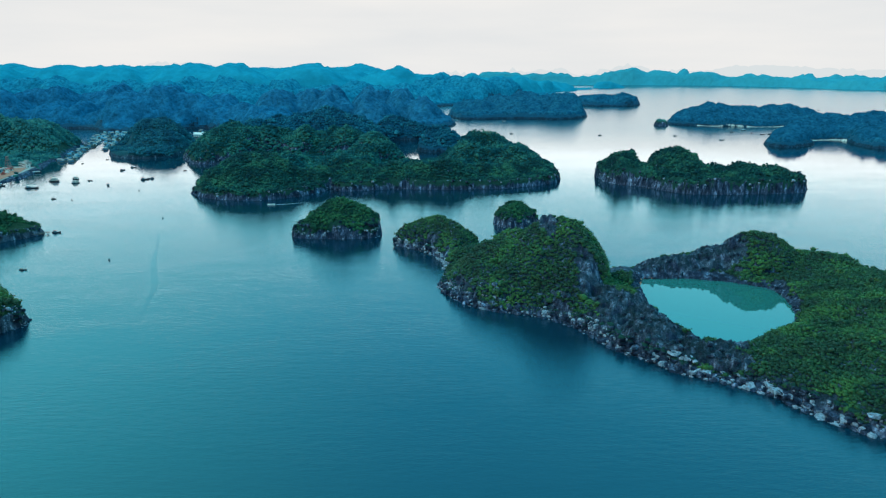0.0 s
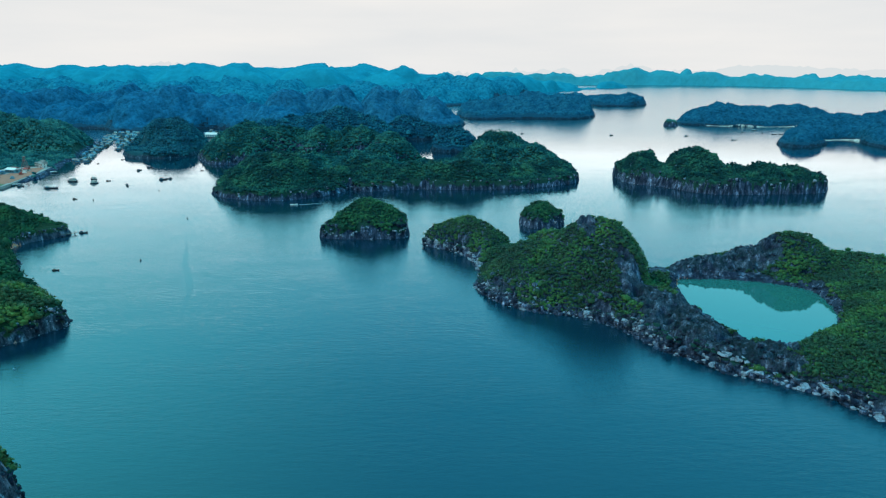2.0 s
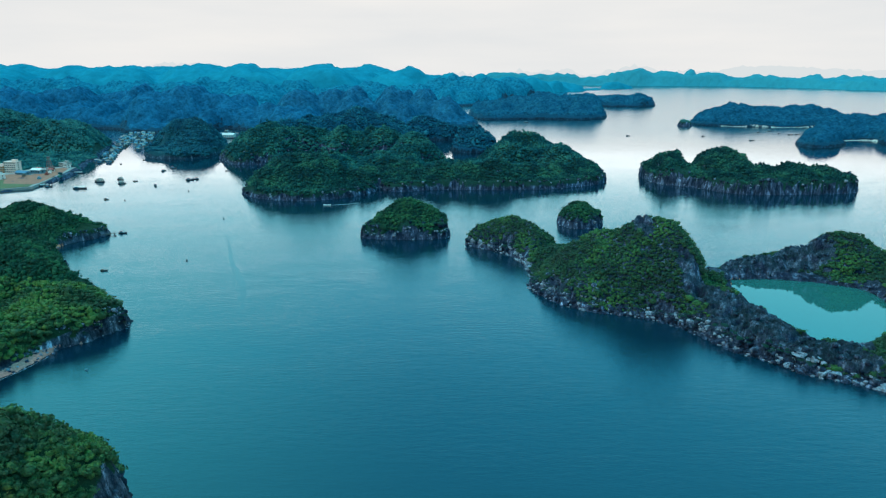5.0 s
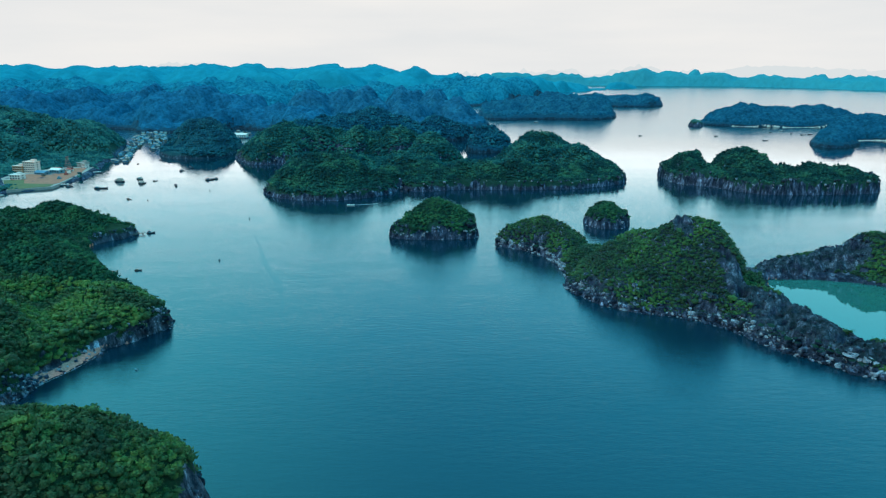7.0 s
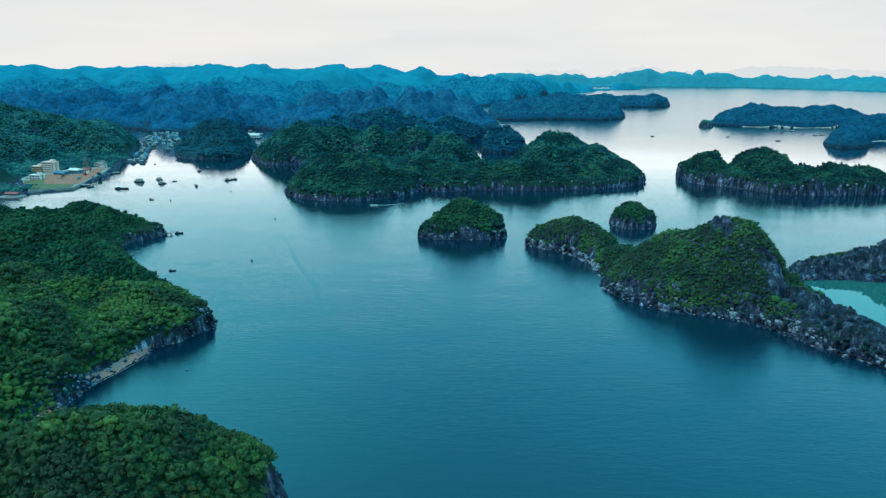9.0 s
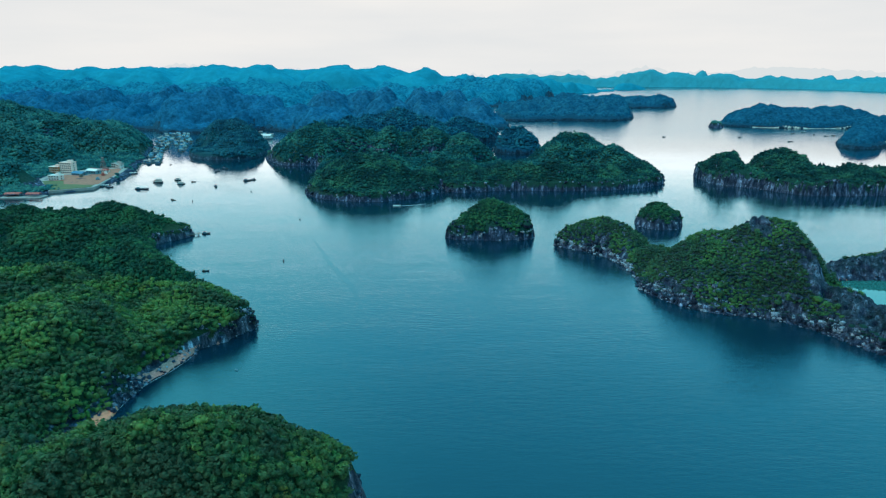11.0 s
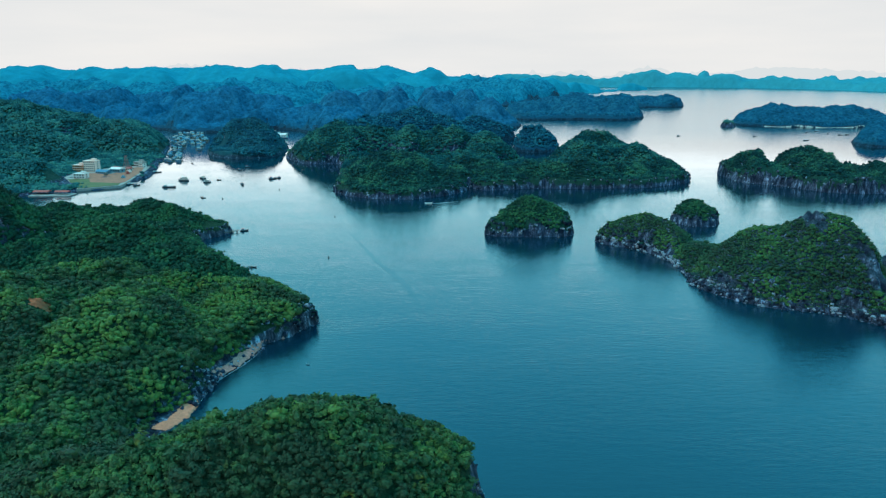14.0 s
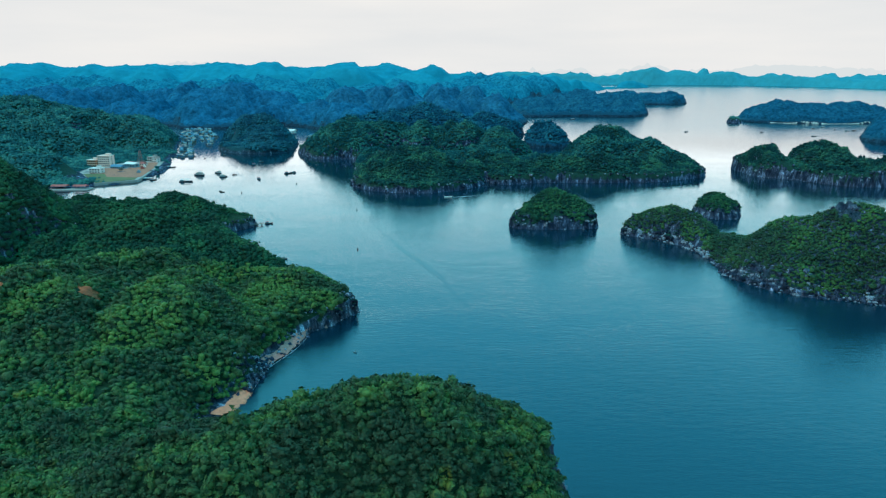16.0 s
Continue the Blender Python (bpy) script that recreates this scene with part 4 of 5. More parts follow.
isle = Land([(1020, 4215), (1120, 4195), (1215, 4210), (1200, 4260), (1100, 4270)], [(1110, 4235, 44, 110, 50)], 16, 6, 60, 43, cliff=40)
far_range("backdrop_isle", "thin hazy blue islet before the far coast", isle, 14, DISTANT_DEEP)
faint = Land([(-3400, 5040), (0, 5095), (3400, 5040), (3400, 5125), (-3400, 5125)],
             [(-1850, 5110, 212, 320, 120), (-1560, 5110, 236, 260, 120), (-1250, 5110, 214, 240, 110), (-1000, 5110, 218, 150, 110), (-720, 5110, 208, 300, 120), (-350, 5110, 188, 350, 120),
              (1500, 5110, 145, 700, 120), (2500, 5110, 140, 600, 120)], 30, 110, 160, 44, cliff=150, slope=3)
far_range("backdrop_mountains", "faint grey mountain backdrop with an even glow for haze", faint, 30, FAINT)


# ---- rocks along the shores ----
def stone_mesh(seed, flat=0.75):
    """An angular block: a box with its corners knocked about and two of its edges broken."""
    rng = random.Random(seed)
    bm = bmesh.new()
    for x in (-1, 1):
        for y in (-1, 1):
            for z in (-1, 1):
                q = rng.uniform(0.55, 1.0)
                bm.verts.new((x * q * rng.uniform(0.5, 1.0), y * q * rng.uniform(0.45, 0.9), z * flat * rng.uniform(0.45, 1.0)))
    for k in range(3):
        v = Vector((rng.gauss(0, 1), rng.gauss(0, 1), abs(rng.gauss(0, 1)))).normalized()
        bm.verts.new((v.x, v.y, v.z * flat))
    hull = bmesh.ops.convex_hull(bm, input=bm.verts)
    bmesh.ops.delete(bm, geom=[g for g in hull["geom_interior"] if isinstance(g, bmesh.types.BMVert)], context="VERTS")
    bmesh.ops.triangulate(bm, faces=bm.faces)
    me = bpy.data.meshes.new("boulder")
    bm.to_mesh(me)
    bm.free()
    me.materials.append(BOULDER)
    return me


STONES = [stone_mesh(k) for k in range(8)]


def arrays_of(me):
    v = np.empty(len(me.vertices) * 3)
    me.vertices.foreach_get("co", v)
    return v.reshape(-1, 3), np.array([p.vertices[:] for p in me.polygons])


DARK_STONES = []
for m in STONES[:5]:
    m = m.copy()
    m.materials[0] = ROCK_BARE
    DARK_STONES.append(m)
STONE_ARRAYS = [arrays_of(m) for m in STONES]


def shore_points(land, rng, count, near, far, keep=None):
    """Points strewn along a shore, from near to far metres inland."""
    line = land.shore
    if keep is not None:
        line = line[keep(line[:, 0], line[:, 1])]
    k = rng.integers(0, len(line) - 1, count)
    t = rng.random(count)[:, None]
    a, b = line[k], line[k + 1]
    ok = np.hypot(*(b - a).T) < 60
    p, way = a + (b - a) * t, b - a
    n = np.stack([-way[:, 1], way[:, 0]], 1) / (np.hypot(*way.T)[:, None] + 1e-9)
    sign = np.sign(inside(land.shore, *(p + n).T))[:, None]
    p = p + n * sign * rng.uniform(near, far, count)[:, None]
    return p[ok]


def strew(name, land, points, rng, low, high, mat, parent, label):
    """Many small stones in one mesh."""
    z = np.maximum(land.height(points[:, 0], points[:, 1]), -0.3)
    vs, fs, base = [], [], 0
    for (x, y), h in zip(points, z):
        v, f = STONE_ARRAYS[rng.integers(0, 8)]
        s = rng.uniform(low, high) * (0.6 + 0.8 * rng.random())
        c, q = math.cos(a := rng.uniform(0, 6.28)), math.sin(a)
        vs.append(np.stack([(v[:, 0] * c - v[:, 1] * q) * s + x, (v[:, 0] * q + v[:, 1] * c) * s + y, v[:, 2] * s + h + s * 0.15], 1))
        fs.append(f + base)
        base += len(v)
    ob = part(name, mesh_of(name, np.concatenate(vs), np.concatenate(fs), mat), None, parent, label)
    return tagged(ob, kind="stuff")


rng = np.random.default_rng(8)
front = lambda x, y: (x - 20) * 0.8 + (y - 365) * 0.9 < 18
spots = shore_points(ring, rng, 1900, -1.2, 5.0, lambda x, y: (y < 372) & (x < 172) & front(x, y))
zs = np.maximum(ring.height(spots[:, 0], spots[:, 1]), -0.3)
for k in range(290):
    x, y = spots[k]
    s = rng.uniform(0.5, 1.3) * (1.0 + 0.7 * (rng.random() > 0.8)) * (1.25 if x > 112 else 1.0)
    rock = part("boulder", (STONES + DARK_STONES)[k % 13], None, lagoon_island)
    rock.matrix_basis = pose(x, y, zs[k] + s * 0.1, rng.uniform(-20, 20), rng.uniform(-20, 20), rng.uniform(0, 360)) @ Matrix.Diagonal((s * 1.35, s * rng.uniform(0.7, 1.2), s * rng.uniform(0.4, 0.8), 1))
strew("shore_rubble", ring, spots[290:490], rng, 0.4, 1.3, BOULDER, lagoon_island, "pale tumbled shore rocks")
strew("dark_rubble", ring, spots[1150:], rng, 0.6, 1.7, ROCK, lagoon_island, "dark broken shore rocks")
band = shore_points(ring, rng, 500, 0.5, 8.5, lambda x, y: ((y < 372) & (x < 150) & front(x, y)) | ((x < 24) & (y > 372) & (y < 462)))
band = band[(ring.shore_distance(band[:, 0], band[:, 1]) > 0)]
strew("cliff_rubble", ring, band, rng, 0.4, 1.5, ROCK_BARE, lagoon_island, "dark jagged karst blocks above the shore")
inner_spots = shore_points(ring, rng, 350, -0.8, 2.5, lambda x, y: ~front(x, y) & (x < 120))
strew("shore_rubble", ring, inner_spots, rng, 0.5, 1.4, BOULDER, lagoon_island, "pale tumbled shore rocks")
ridge = []
for bx, by, rx, ry, turn in RING_BARE:
    n = int(rx * ry * 1.2)
    a, d = rng.uniform(0, 6.283, n), np.sqrt(rng.random(n)) * 1.05
    u, v = d * np.cos(a) * rx, d * np.sin(a) * ry
    c, q = math.cos(radians(turn)), math.sin(radians(turn))
    ridge.append(np.stack([bx + u * c - v * q, by + u * q + v * c], 1))
ridge = np.concatenate(ridge)
ridge = ridge[ring.shore_distance(ridge[:, 0], ridge[:, 1]) > 0.5]
strew("scree", ring, ridge[::12], rng, 0.3, 0.9, ROCK_BARE, lagoon_island, "dark grey broken karst blocks")
strew("scree", ring, ridge[1::20], rng, 0.5, 1.4, ROCK_BARE, lagoon_island, "large jagged blue-grey karst blocks")
rim = Land(LAGOON, [], 3, 0.3, 10, 3)
rim_points = shore_points(rim, rng, 420, -2.2, 0.4)
strew("lagoon_rocks", ring, rim_points, rng, 0.3, 0.9, ROCK_BARE, lagoon_island, "dark rocks along the lagoon edge")

for top, land, count, low, high, mat in ((headland, head, 420, 0.35, 0.9, BOULDER), (headland, head, 420, 0.4, 1.1, ROCK_BARE)):
    pts = shore_points(land, rng, count, -1.2, 4.5, lambda x, y: (x > -300) & (y > 120))
    pts = pts[(pts[:, 1] < 203) | (pts[:, 1] > 284) | ((pts[:, 1] > 224) & (pts[:, 1] < 248)) | (rng.random(len(pts)) < np.where(pts[:, 1] < 225, 0.06, 0.4))]
    strew("shore_rubble", land, pts, rng, low, high, mat, top, "pale tumbled shore rocks")
for top, land, count, low, high in ((islet_thing, islet, 90, 0.4, 1.2), (cone_thing, cone, 40, 0.4, 1.2), (middle_thing, middle, 110, 0.6, 1.5), (eastern_thing, eastern, 60, 0.6, 1.5)):
    pts = shore_points(land, rng, count, -1.0, 2.2)
    strew("shore_rubble", land, pts, rng, low, high, BOULDER, top, "pale tumbled shore rocks")


for top, land, count, low, high, far in ((islet_thing, islet, 70, 0.8, 2.4, 6), (cone_thing, cone, 40, 0.7, 2.0, 6), (middle_thing, middle, 260, 0.9, 2.4, 6), (eastern_thing, eastern, 160, 0.9, 2.4, 6),
                                   (headland, head, 110, 0.6, 1.6, 3), (lagoon_island, ring, 160, 0.8, 2.0, 6)):
    pts = shore_points(land, rng, count, 0.3, far, (lambda x, y: (x > -300) & (y > 120)) if land is head else (lambda x, y: (x < 20) & (y > 380)) if land is ring else None)
    pts = pts[(land is not head) | (pts[:, 1] < 203) | (pts[:, 1] > 284) | ((pts[:, 1] > 224) & (pts[:, 1] < 246))]
    strew("crag", land, pts, rng, low, high, ROCK, top, "jagged grey limestone crags along the shore")


cove = np.stack([rng.uniform(-222, -204, 330), rng.uniform(223, 251, 330)], 1)
cove_in = head.shore_distance(cove[:, 0], cove[:, 1])
cove = cove[(cove_in > -0.6) & (cove_in < 8)]
strew("crag", head, cove[::3], rng, 0.35, 0.9, BOULDER, headland, "pale grey boulders on the shore")
strew("crag", head, cove[1:], rng, 0.35, 1.0, ROCK_BARE, headland, "pale grey boulders between two strips of beach")


# ---- beaches and bare ground ----
def beach(name, label, land, x0, y0, x1, y1, step, wide, mat, lift=0.22, top=2.6):
    """A strip of sand that lies along a shore."""
    x, y = np.meshgrid(np.arange(x0, x1, step), np.arange(y0, y1, step))
    d = land.shore_distance(x, y)
    z = np.maximum(land.height(x, y, d), -0.5) + lift
    ny, nx = x.shape
    i = (np.arange(ny - 1)[:, None] * nx + np.arange(nx - 1)[None, :]).ravel()
    quad = np.stack([i, i + 1, i + nx + 1, i + nx], 1)
    dd = d.ravel()[quad]
    quad = quad[(dd > -1.2).all(1) & (dd < wide).all(1) & (z.ravel()[quad] < top).all(1)]
    used, flat = np.unique(quad, return_inverse=True)
    me = smooth(mesh_of(name, np.stack([x, y, z], -1).reshape(-1, 3)[used], flat.reshape(-1, 4), mat))
    tagged(new(name, me), label, "beach", kind="structure")


beach("beach_cove", "narrow strip of pale brown sand below the trees", head, -220, 207, -200, 227, 0.4, 4.4, SAND)
beach("beach_shingle", "thin strip of sand and stones at the foot of the trees", head, -224, 245, -188, 280, 0.4, 4.8, SHINGLE)
beach("beach_point", "thin shingle strip under pale cliffs", head, -212, 276, -190, 288, 0.8, 1.5, SHINGLE)
beach("beach_cape", "small pocket of pale sand behind the cape", head, -302, 440, -284, 462, 0.8, 4.5, SAND)
beach("beach_lagoon", "patch of orange sand at the lagoon corner", ring, 131, 360, 147, 384, 0.5, 2.4, SAND, 0.15, 1.3)
beach("beach_far", "thin pale beach on a far island", beachy, 560, 1400, 800, 1450, 1.5, 2.0, PALE_SAND, 0.3, 6.0)
beach("beach_bay", "pale beach between wooded points", cluster, 655, 1125, 725, 1165, 1.5, 2.6, PALE_SAND, 0.3, 6.0)


def disc_patch(name, label, land, cx, cy, rx, ry, step, mat, lift):
    x, y = np.meshgrid(np.arange(cx - rx * 1.3, cx + rx * 1.3, step), np.arange(cy - ry * 1.3, cy + ry * 1.3, step))
    z = land.height(x, y) + lift
    q = ((x - cx) / rx) ** 2 + ((y - cy) / ry) ** 2 + (fbm(x, y, rx * 0.5, 77, 3) - 0.5) * 1.1
    ny, nx = x.shape
    i = (np.arange(ny - 1)[:, None] * nx + np.arange(nx - 1)[None, :]).ravel()
    quad = np.stack([i, i + 1, i + nx + 1, i + nx], 1)
    quad = quad[(q.ravel()[quad] < 1).all(1)]
    used, flat = np.unique(quad, return_inverse=True)
    tagged(new(name, smooth(mesh_of(name, np.stack([x, y, z], -1).reshape(-1, 3)[used], flat.reshape(-1, 4), mat))), label, "ground", kind="structure")


for k, (cx, cy, rx, ry) in enumerate(SLIPS):
    disc_patch("ground_slip_%d" % (k + 1), "bare red earth scar on the wooded slope", head, cx, cy, rx, ry, 0.8, EARTH, 0.3)


# ---- the harbour town ----
def flat_plan(name, label, corners, z, thick, mat):
    bm = bmesh.new()
    low = [bm.verts.new((x, y, z - thick)) for x, y in corners]
    top = [bm.verts.new((x, y, z)) for x, y in corners]
    bm.faces.new(top)
    n = len(corners)
    for k in range(n):
        bm.faces.new((low[k], low[(k + 1) % n], top[(k + 1) % n], top[k]))
    bmesh.ops.recalc_face_normals(bm, faces=bm.faces)
    me = bpy.data.meshes.new(name)
    bm.to_mesh(me)
    bm.free()
    me.materials.append(mat)
    return tagged(new(name, me), label, "ground", kind="structure")


flat_plan("pavement_quay", "pale concrete quay along the harbour", [(-478, 671), (-444, 692), (-446, 710), (-459, 787), (-470, 835), (-500, 835), (-538, 804), (-530, 748), (-508, 716), (-486, 690)], 2.5, 5.8, CONCRETE)
flat_plan("ground_yard", "brown earth yard behind the quay", [(-484, 712), (-451, 706), (-449, 716), (-462, 788), (-474, 826), (-490, 822), (-488, 772), (-515, 776), (-524, 764), (-514, 738), (-498, 736)], 2.75, 0.4, EARTH_PALE)
flat_plan("ground_lawn", "dry grass field by the water", [(-478, 673.5), (-447, 693), (-450, 706), (-484, 711.5), (-496, 734), (-518, 733), (-505, 712), (-487, 692)], 2.8, 0.3, GRASS)
flat_plan("pavement_landing", "low concrete landing with red decks", [(-510, 643), (-472, 643), (-470, 655), (-480, 661), (-512, 660)], 0.9, 2.5, CONCRETE)


def building(label, x, y, turn, sx, sy, floors, wall, roof_mat, across, pitched=False, storey=2.5):
    b = thing("building", label, "building", (x, y, 2.5), "harbour buildings")
    b.rotation_euler[2] = radians(turn)
    h = floors * storey
    wall_part = part("wall", box(bmesh.new(), 0, 0, 0, sx, sy, h), wall, b)
    if pitched:
        bm = bmesh.new()
        e = 0.6
        pts = [(-sx / 2 - e, -sy / 2 - e, h), (sx / 2 + e, -sy / 2 - e, h), (sx / 2 + e, sy / 2 + e, h), (-sx / 2 - e, sy / 2 + e, h), (-sx / 2 - e, 0, h + sy * 0.25), (sx / 2 + e, 0, h + sy * 0.25)]
        v = [bm.verts.new(p) for p in pts]
        for f in ((0, 1, 5, 4), (2, 3, 4, 5), (0, 4, 3), (1, 2, 5), (3, 2, 1, 0)):
            bm.faces.new([v[q] for q in f])
        part("roof", bm, roof_mat, b)
    else:
        bm = box(bmesh.new(), 0, 0, h, sx + 0.8, sy + 0.8, 0.5)
        box(bm, sx * 0.2, sy * 0.1, h + 0.5, sx * 0.35, sy * 0.4, 2.2)
        part("roof", bm, roof_mat, b)
    for k in range(1, floors):
        part("floor_band", box(bmesh.new(), 0, 0, k * storey - 0.15, sx + 0.35, sy + 0.35, 0.3), WHITE, b)
    pane = bpy.data.meshes.new("window")
    bm = box(bmesh.new(), 0, 0, 0, sx / across * 0.55, 0.12, storey * 0.5)
    bm.to_mesh(pane)
    bm.free()
    pane.materials.append(GLASS)
    for k in range(floors):
        for c in range(across):
            w = part("window", pane, None, wall_part)
            w.location = ((c + 0.5) / across * sx - sx / 2, -sy / 2 - 0.02, k * storey + storey * 0.3)
        w = part("window", pane, None, wall_part)
        w.location, w.rotation_euler[2] = (sx / 2 + 0.02, 0, k * storey + storey * 0.3), radians(90)
    return b


building("five-storey cream apartment block above the harbour", -520, 792, -12, 15, 9, 5, CREAM, CREAM, 6)
building("three-storey orange and white house beside the block", -535, 793, -12, 12, 8, 3, ORANGE, CREAM, 5)
building("low white house with a flat roof", -508, 742, -10, 13, 8, 2, WHITE, WHITE, 4)
building("long shed with a bright blue sheet roof", -500, 776, -20, 15, 8, 1, CYAN, BLUE, 5, True)
building("pale blue workshop with a white pitched roof", -488, 785, -20, 14, 8, 1, CYAN, WHITE, 4, True, 4.2)
building("grey concrete warehouse at the end of the quay", -484, 838, -25, 11, 9, 2, CONCRETE, CONCRETE, 3)
building("small white hut below the wooded slope", -560, 742, 0, 7, 6, 1, WHITE, CYAN, 2, True)


building("small red-roofed store beside the derrick", -498, 806, -25, 8, 6, 1, WHITE, BRICK_RED, 3, True)
building("low white store with a red roof on the quay", -481, 800, -30, 7, 5, 1, WHITE, BRICK_RED, 2, True)
building("pale concrete office block at the quay's end", -476, 826, -25, 7, 6, 2, WHITE, CONCRETE, 3)


def cargo_stack(x, y, turn, mat, label):
    """A few stacked crates on a pallet."""
    s = thing("cargo_stack", label, "cargo", (x, y, 2.75), "quay cargo")
    s.rotation_euler[2] = radians(turn)
    part("pallet", box(bmesh.new(), 0, 0, 0, 4.2, 2.6, 0.2), TIMBER, s)
    for k, (cx, cy, cz) in enumerate(((-1.0, 0, 0.2), (1.0, 0.1, 0.2), (0.1, 0, 1.6))):
        part("crate", box(bmesh.new(), cx, cy, cz, 1.9, 2.2, 1.4, 0.05), mat, s)


for x, y, turn, mat, label in ((-470, 770, 10, BRICK_RED, "red crates stacked on the yard"), (-473, 782, -20, WHITE, "pale crates stacked on the yard"), (-486, 796, 30, RUST, "rusty crates stacked near the derrick"),
                               (-462, 740, 0, CYAN, "faded blue crates near the quay edge"), (-490, 760, 45, TIMBER, "timber crates on the brown yard")):
    cargo_stack(x, y, turn, mat, label)


def derrick(x, y):
    d = thing("derrick", "rusty red lattice derrick on the quay", "crane", (x, y, 2.5))
    for sx in (-1, 1):
        for sy in (-1, 1):
            bm = bmesh.new()
            a, b = Vector((sx * 3.0, sy * 3.0, 0)), Vector((sx * 0.7, sy * 0.7, 15))
            bmesh.ops.create_cone(bm, cap_ends=True, segments=6, radius1=0.3, radius2=0.2, depth=(b - a).length,
                                  matrix=Matrix.Translation((a + b) / 2) @ (b - a).to_track_quat("Z", "Y").to_matrix().to_4x4())
            part("leg", bm, RUST, d)
    for k in range(5):
        s = 3.0 - 2.3 * (k + 0.5) / 5
        z = 15 * (k + 0.5) / 5
        bm = bmesh.new()
        for q in range(4):
            box(bm, (0, s, 0, -s)[q], (s, 0, -s, 0)[q], z, 2 * s if q % 2 == 0 else 0.2, 0.2 if q % 2 == 0 else 2 * s, 0.25)
        part("brace", bm, RUST, d)
    part("platform", box(bmesh.new(), 0, 0, 15, 2.6, 2.6, 0.6), RUST, d)
    part("cabin", box(bmesh.new(), 3.5, -2, 0, 5, 4, 4), RUST, d)


derrick(-489, 812)
for x, y, sx, sy in ((-501, 652, 15, 8), (-481, 651, 13, 7)):
    s = thing("landing_shed", "open landing shed under a red roof", "shed", (x, y, 0.9), "landing sheds")
    for px in (-1, 1):
        for py in (-1, 1):
            part("post", box(bmesh.new(), px * sx * 0.45, py * sy * 0.45, 0, 0.25, 0.25, 2.6), TIMBER, s)
    bm = bmesh.new()
    v = [bm.verts.new(p) for p in ((-sx / 2, -sy / 2, 2.6), (sx / 2, -sy / 2, 2.6), (sx / 2, sy / 2, 2.6), (-sx / 2, sy / 2, 2.6), (-sx / 2, 0, 3.9), (sx / 2, 0, 3.9))]
    for f in ((0, 1, 5, 4), (2, 3, 4, 5), (0, 4, 3), (1, 2, 5), (3, 2, 1, 0)):
        bm.faces.new([v[q] for q in f])
    part("roof", bm, BRICK_RED, s)


# ---- boats ----
def hull(length, beam, depth, sheer=0.5):
    """A boat's hull: sections from the stern to a raked bow, closed by a deck."""
    bm = bmesh.new()
    rows = []
    for k in range(9):
        t = k / 8
        w = beam / 2 * (0.78 + 0.22 * math.sin(min(t * 2.2, 1) * 1.57)) * (1 - max(0, (t - 0.55) / 0.45) ** 2.2)
        w = max(w, 0.05)
        x = (t - 0.5) * length
        up = sheer * (2 * t - 0.8) ** 2
        rows.append([bm.verts.new((x - (0.08 * length * (t > 0.99)), -w * 0.6, -0.5)), bm.verts.new((x, -w, depth + up)), bm.verts.new((x, w, depth + up)), bm.verts.new((x - (0.08 * length * (t > 0.99)), w * 0.6, -0.5))])
    for a, b in zip(rows, rows[1:]):
        for k in range(4):
            bm.faces.new((a[k], a[(k + 1) % 4], b[(k + 1) % 4], b[k]))
    bm.faces.new(rows[0][::-1])
    bm.faces.new(rows[-1])
    bmesh.ops.recalc_face_normals(bm, faces=bm.faces)
    return bm


def cruise_boat():
    b = thing("cruise_boat", "two-decked wooden tour boat at anchor", "boat", group="tour boats")
    part("hull", hull(17, 5, 1.5), TAR, b, "dark timber hull")
    cabin = part("cabin", box(bmesh.new(), -1, 0, 1.4, 11.5, 4.2, 2.2, 0.1), WHITE, b)
    part("upper_cabin", box(bmesh.new(), -2.2, 0, 3.8, 7.0, 3.6, 1.8, 0.1), WHITE, b)
    part("deck", box(bmesh.new(), -1, 0, 3.6, 12.4, 4.8, 0.2), TIMBER, b)
    part("canopy", box(bmesh.new(), -1.4, 0, 5.8, 9.4, 4.4, 0.18), CREAM, b)
    for side in (-1, 1):
        for k in range(5):
            part("window", box(bmesh.new(), -5 + k * 2.1, side * 2.11, 2.2, 1.3, 0.08, 0.9), GLASS, cabin)
    bm = bmesh.new()
    bmesh.ops.create_cone(bm, cap_ends=True, segments=6, radius1=0.12, radius2=0.06, depth=5, matrix=pose(4, 0, 5.8))
    part("mast", bm, TIMBER, b)
    return b


def ferry():
    b = thing("roofed_boat", "long open-sided boat under a flat pale roof", "boat", group="tour boats")
    part("hull", hull(19, 4.2, 1.2), TAR, b, "dark hull")
    part("roof", box(bmesh.new(), -0.8, 0, 3.1, 14, 4.0, 0.22, 0.05), WHITE, b)
    part("cabin", box(bmesh.new(), -5.4, 0, 1.2, 4.4, 3.2, 1.9), CYAN, b)
    for side in (-1, 1):
        for k in range(6):
            part("post", box(bmesh.new(), -6.8 + k * 2.4, side * 1.8, 1.1, 0.14, 0.14, 2.0), WHITE, b)
    return b


def fishing_boat():
    b = thing("fishing_boat", "small dark wooden fishing boat with a cabin", "boat", group="fishing boats")
    part("hull", hull(11, 3.2, 1.1, 0.8), TAR, b)
    part("cabin", box(bmesh.new(), -2.2, 0, 1.0, 3.6, 2.3, 2.0, 0.08), CYAN, b)
    part("roof", box(bmesh.new(), -2.2, 0, 3.0, 4.2, 2.8, 0.15), BRICK_RED, b)
    bm = bmesh.new()
    bmesh.ops.create_cone(bm, cap_ends=True, segments=6, radius1=0.09, radius2=0.05, depth=4.5, matrix=pose(1.2, 0, 3.2))
    part("mast", bm, TIMBER, b)
    return b


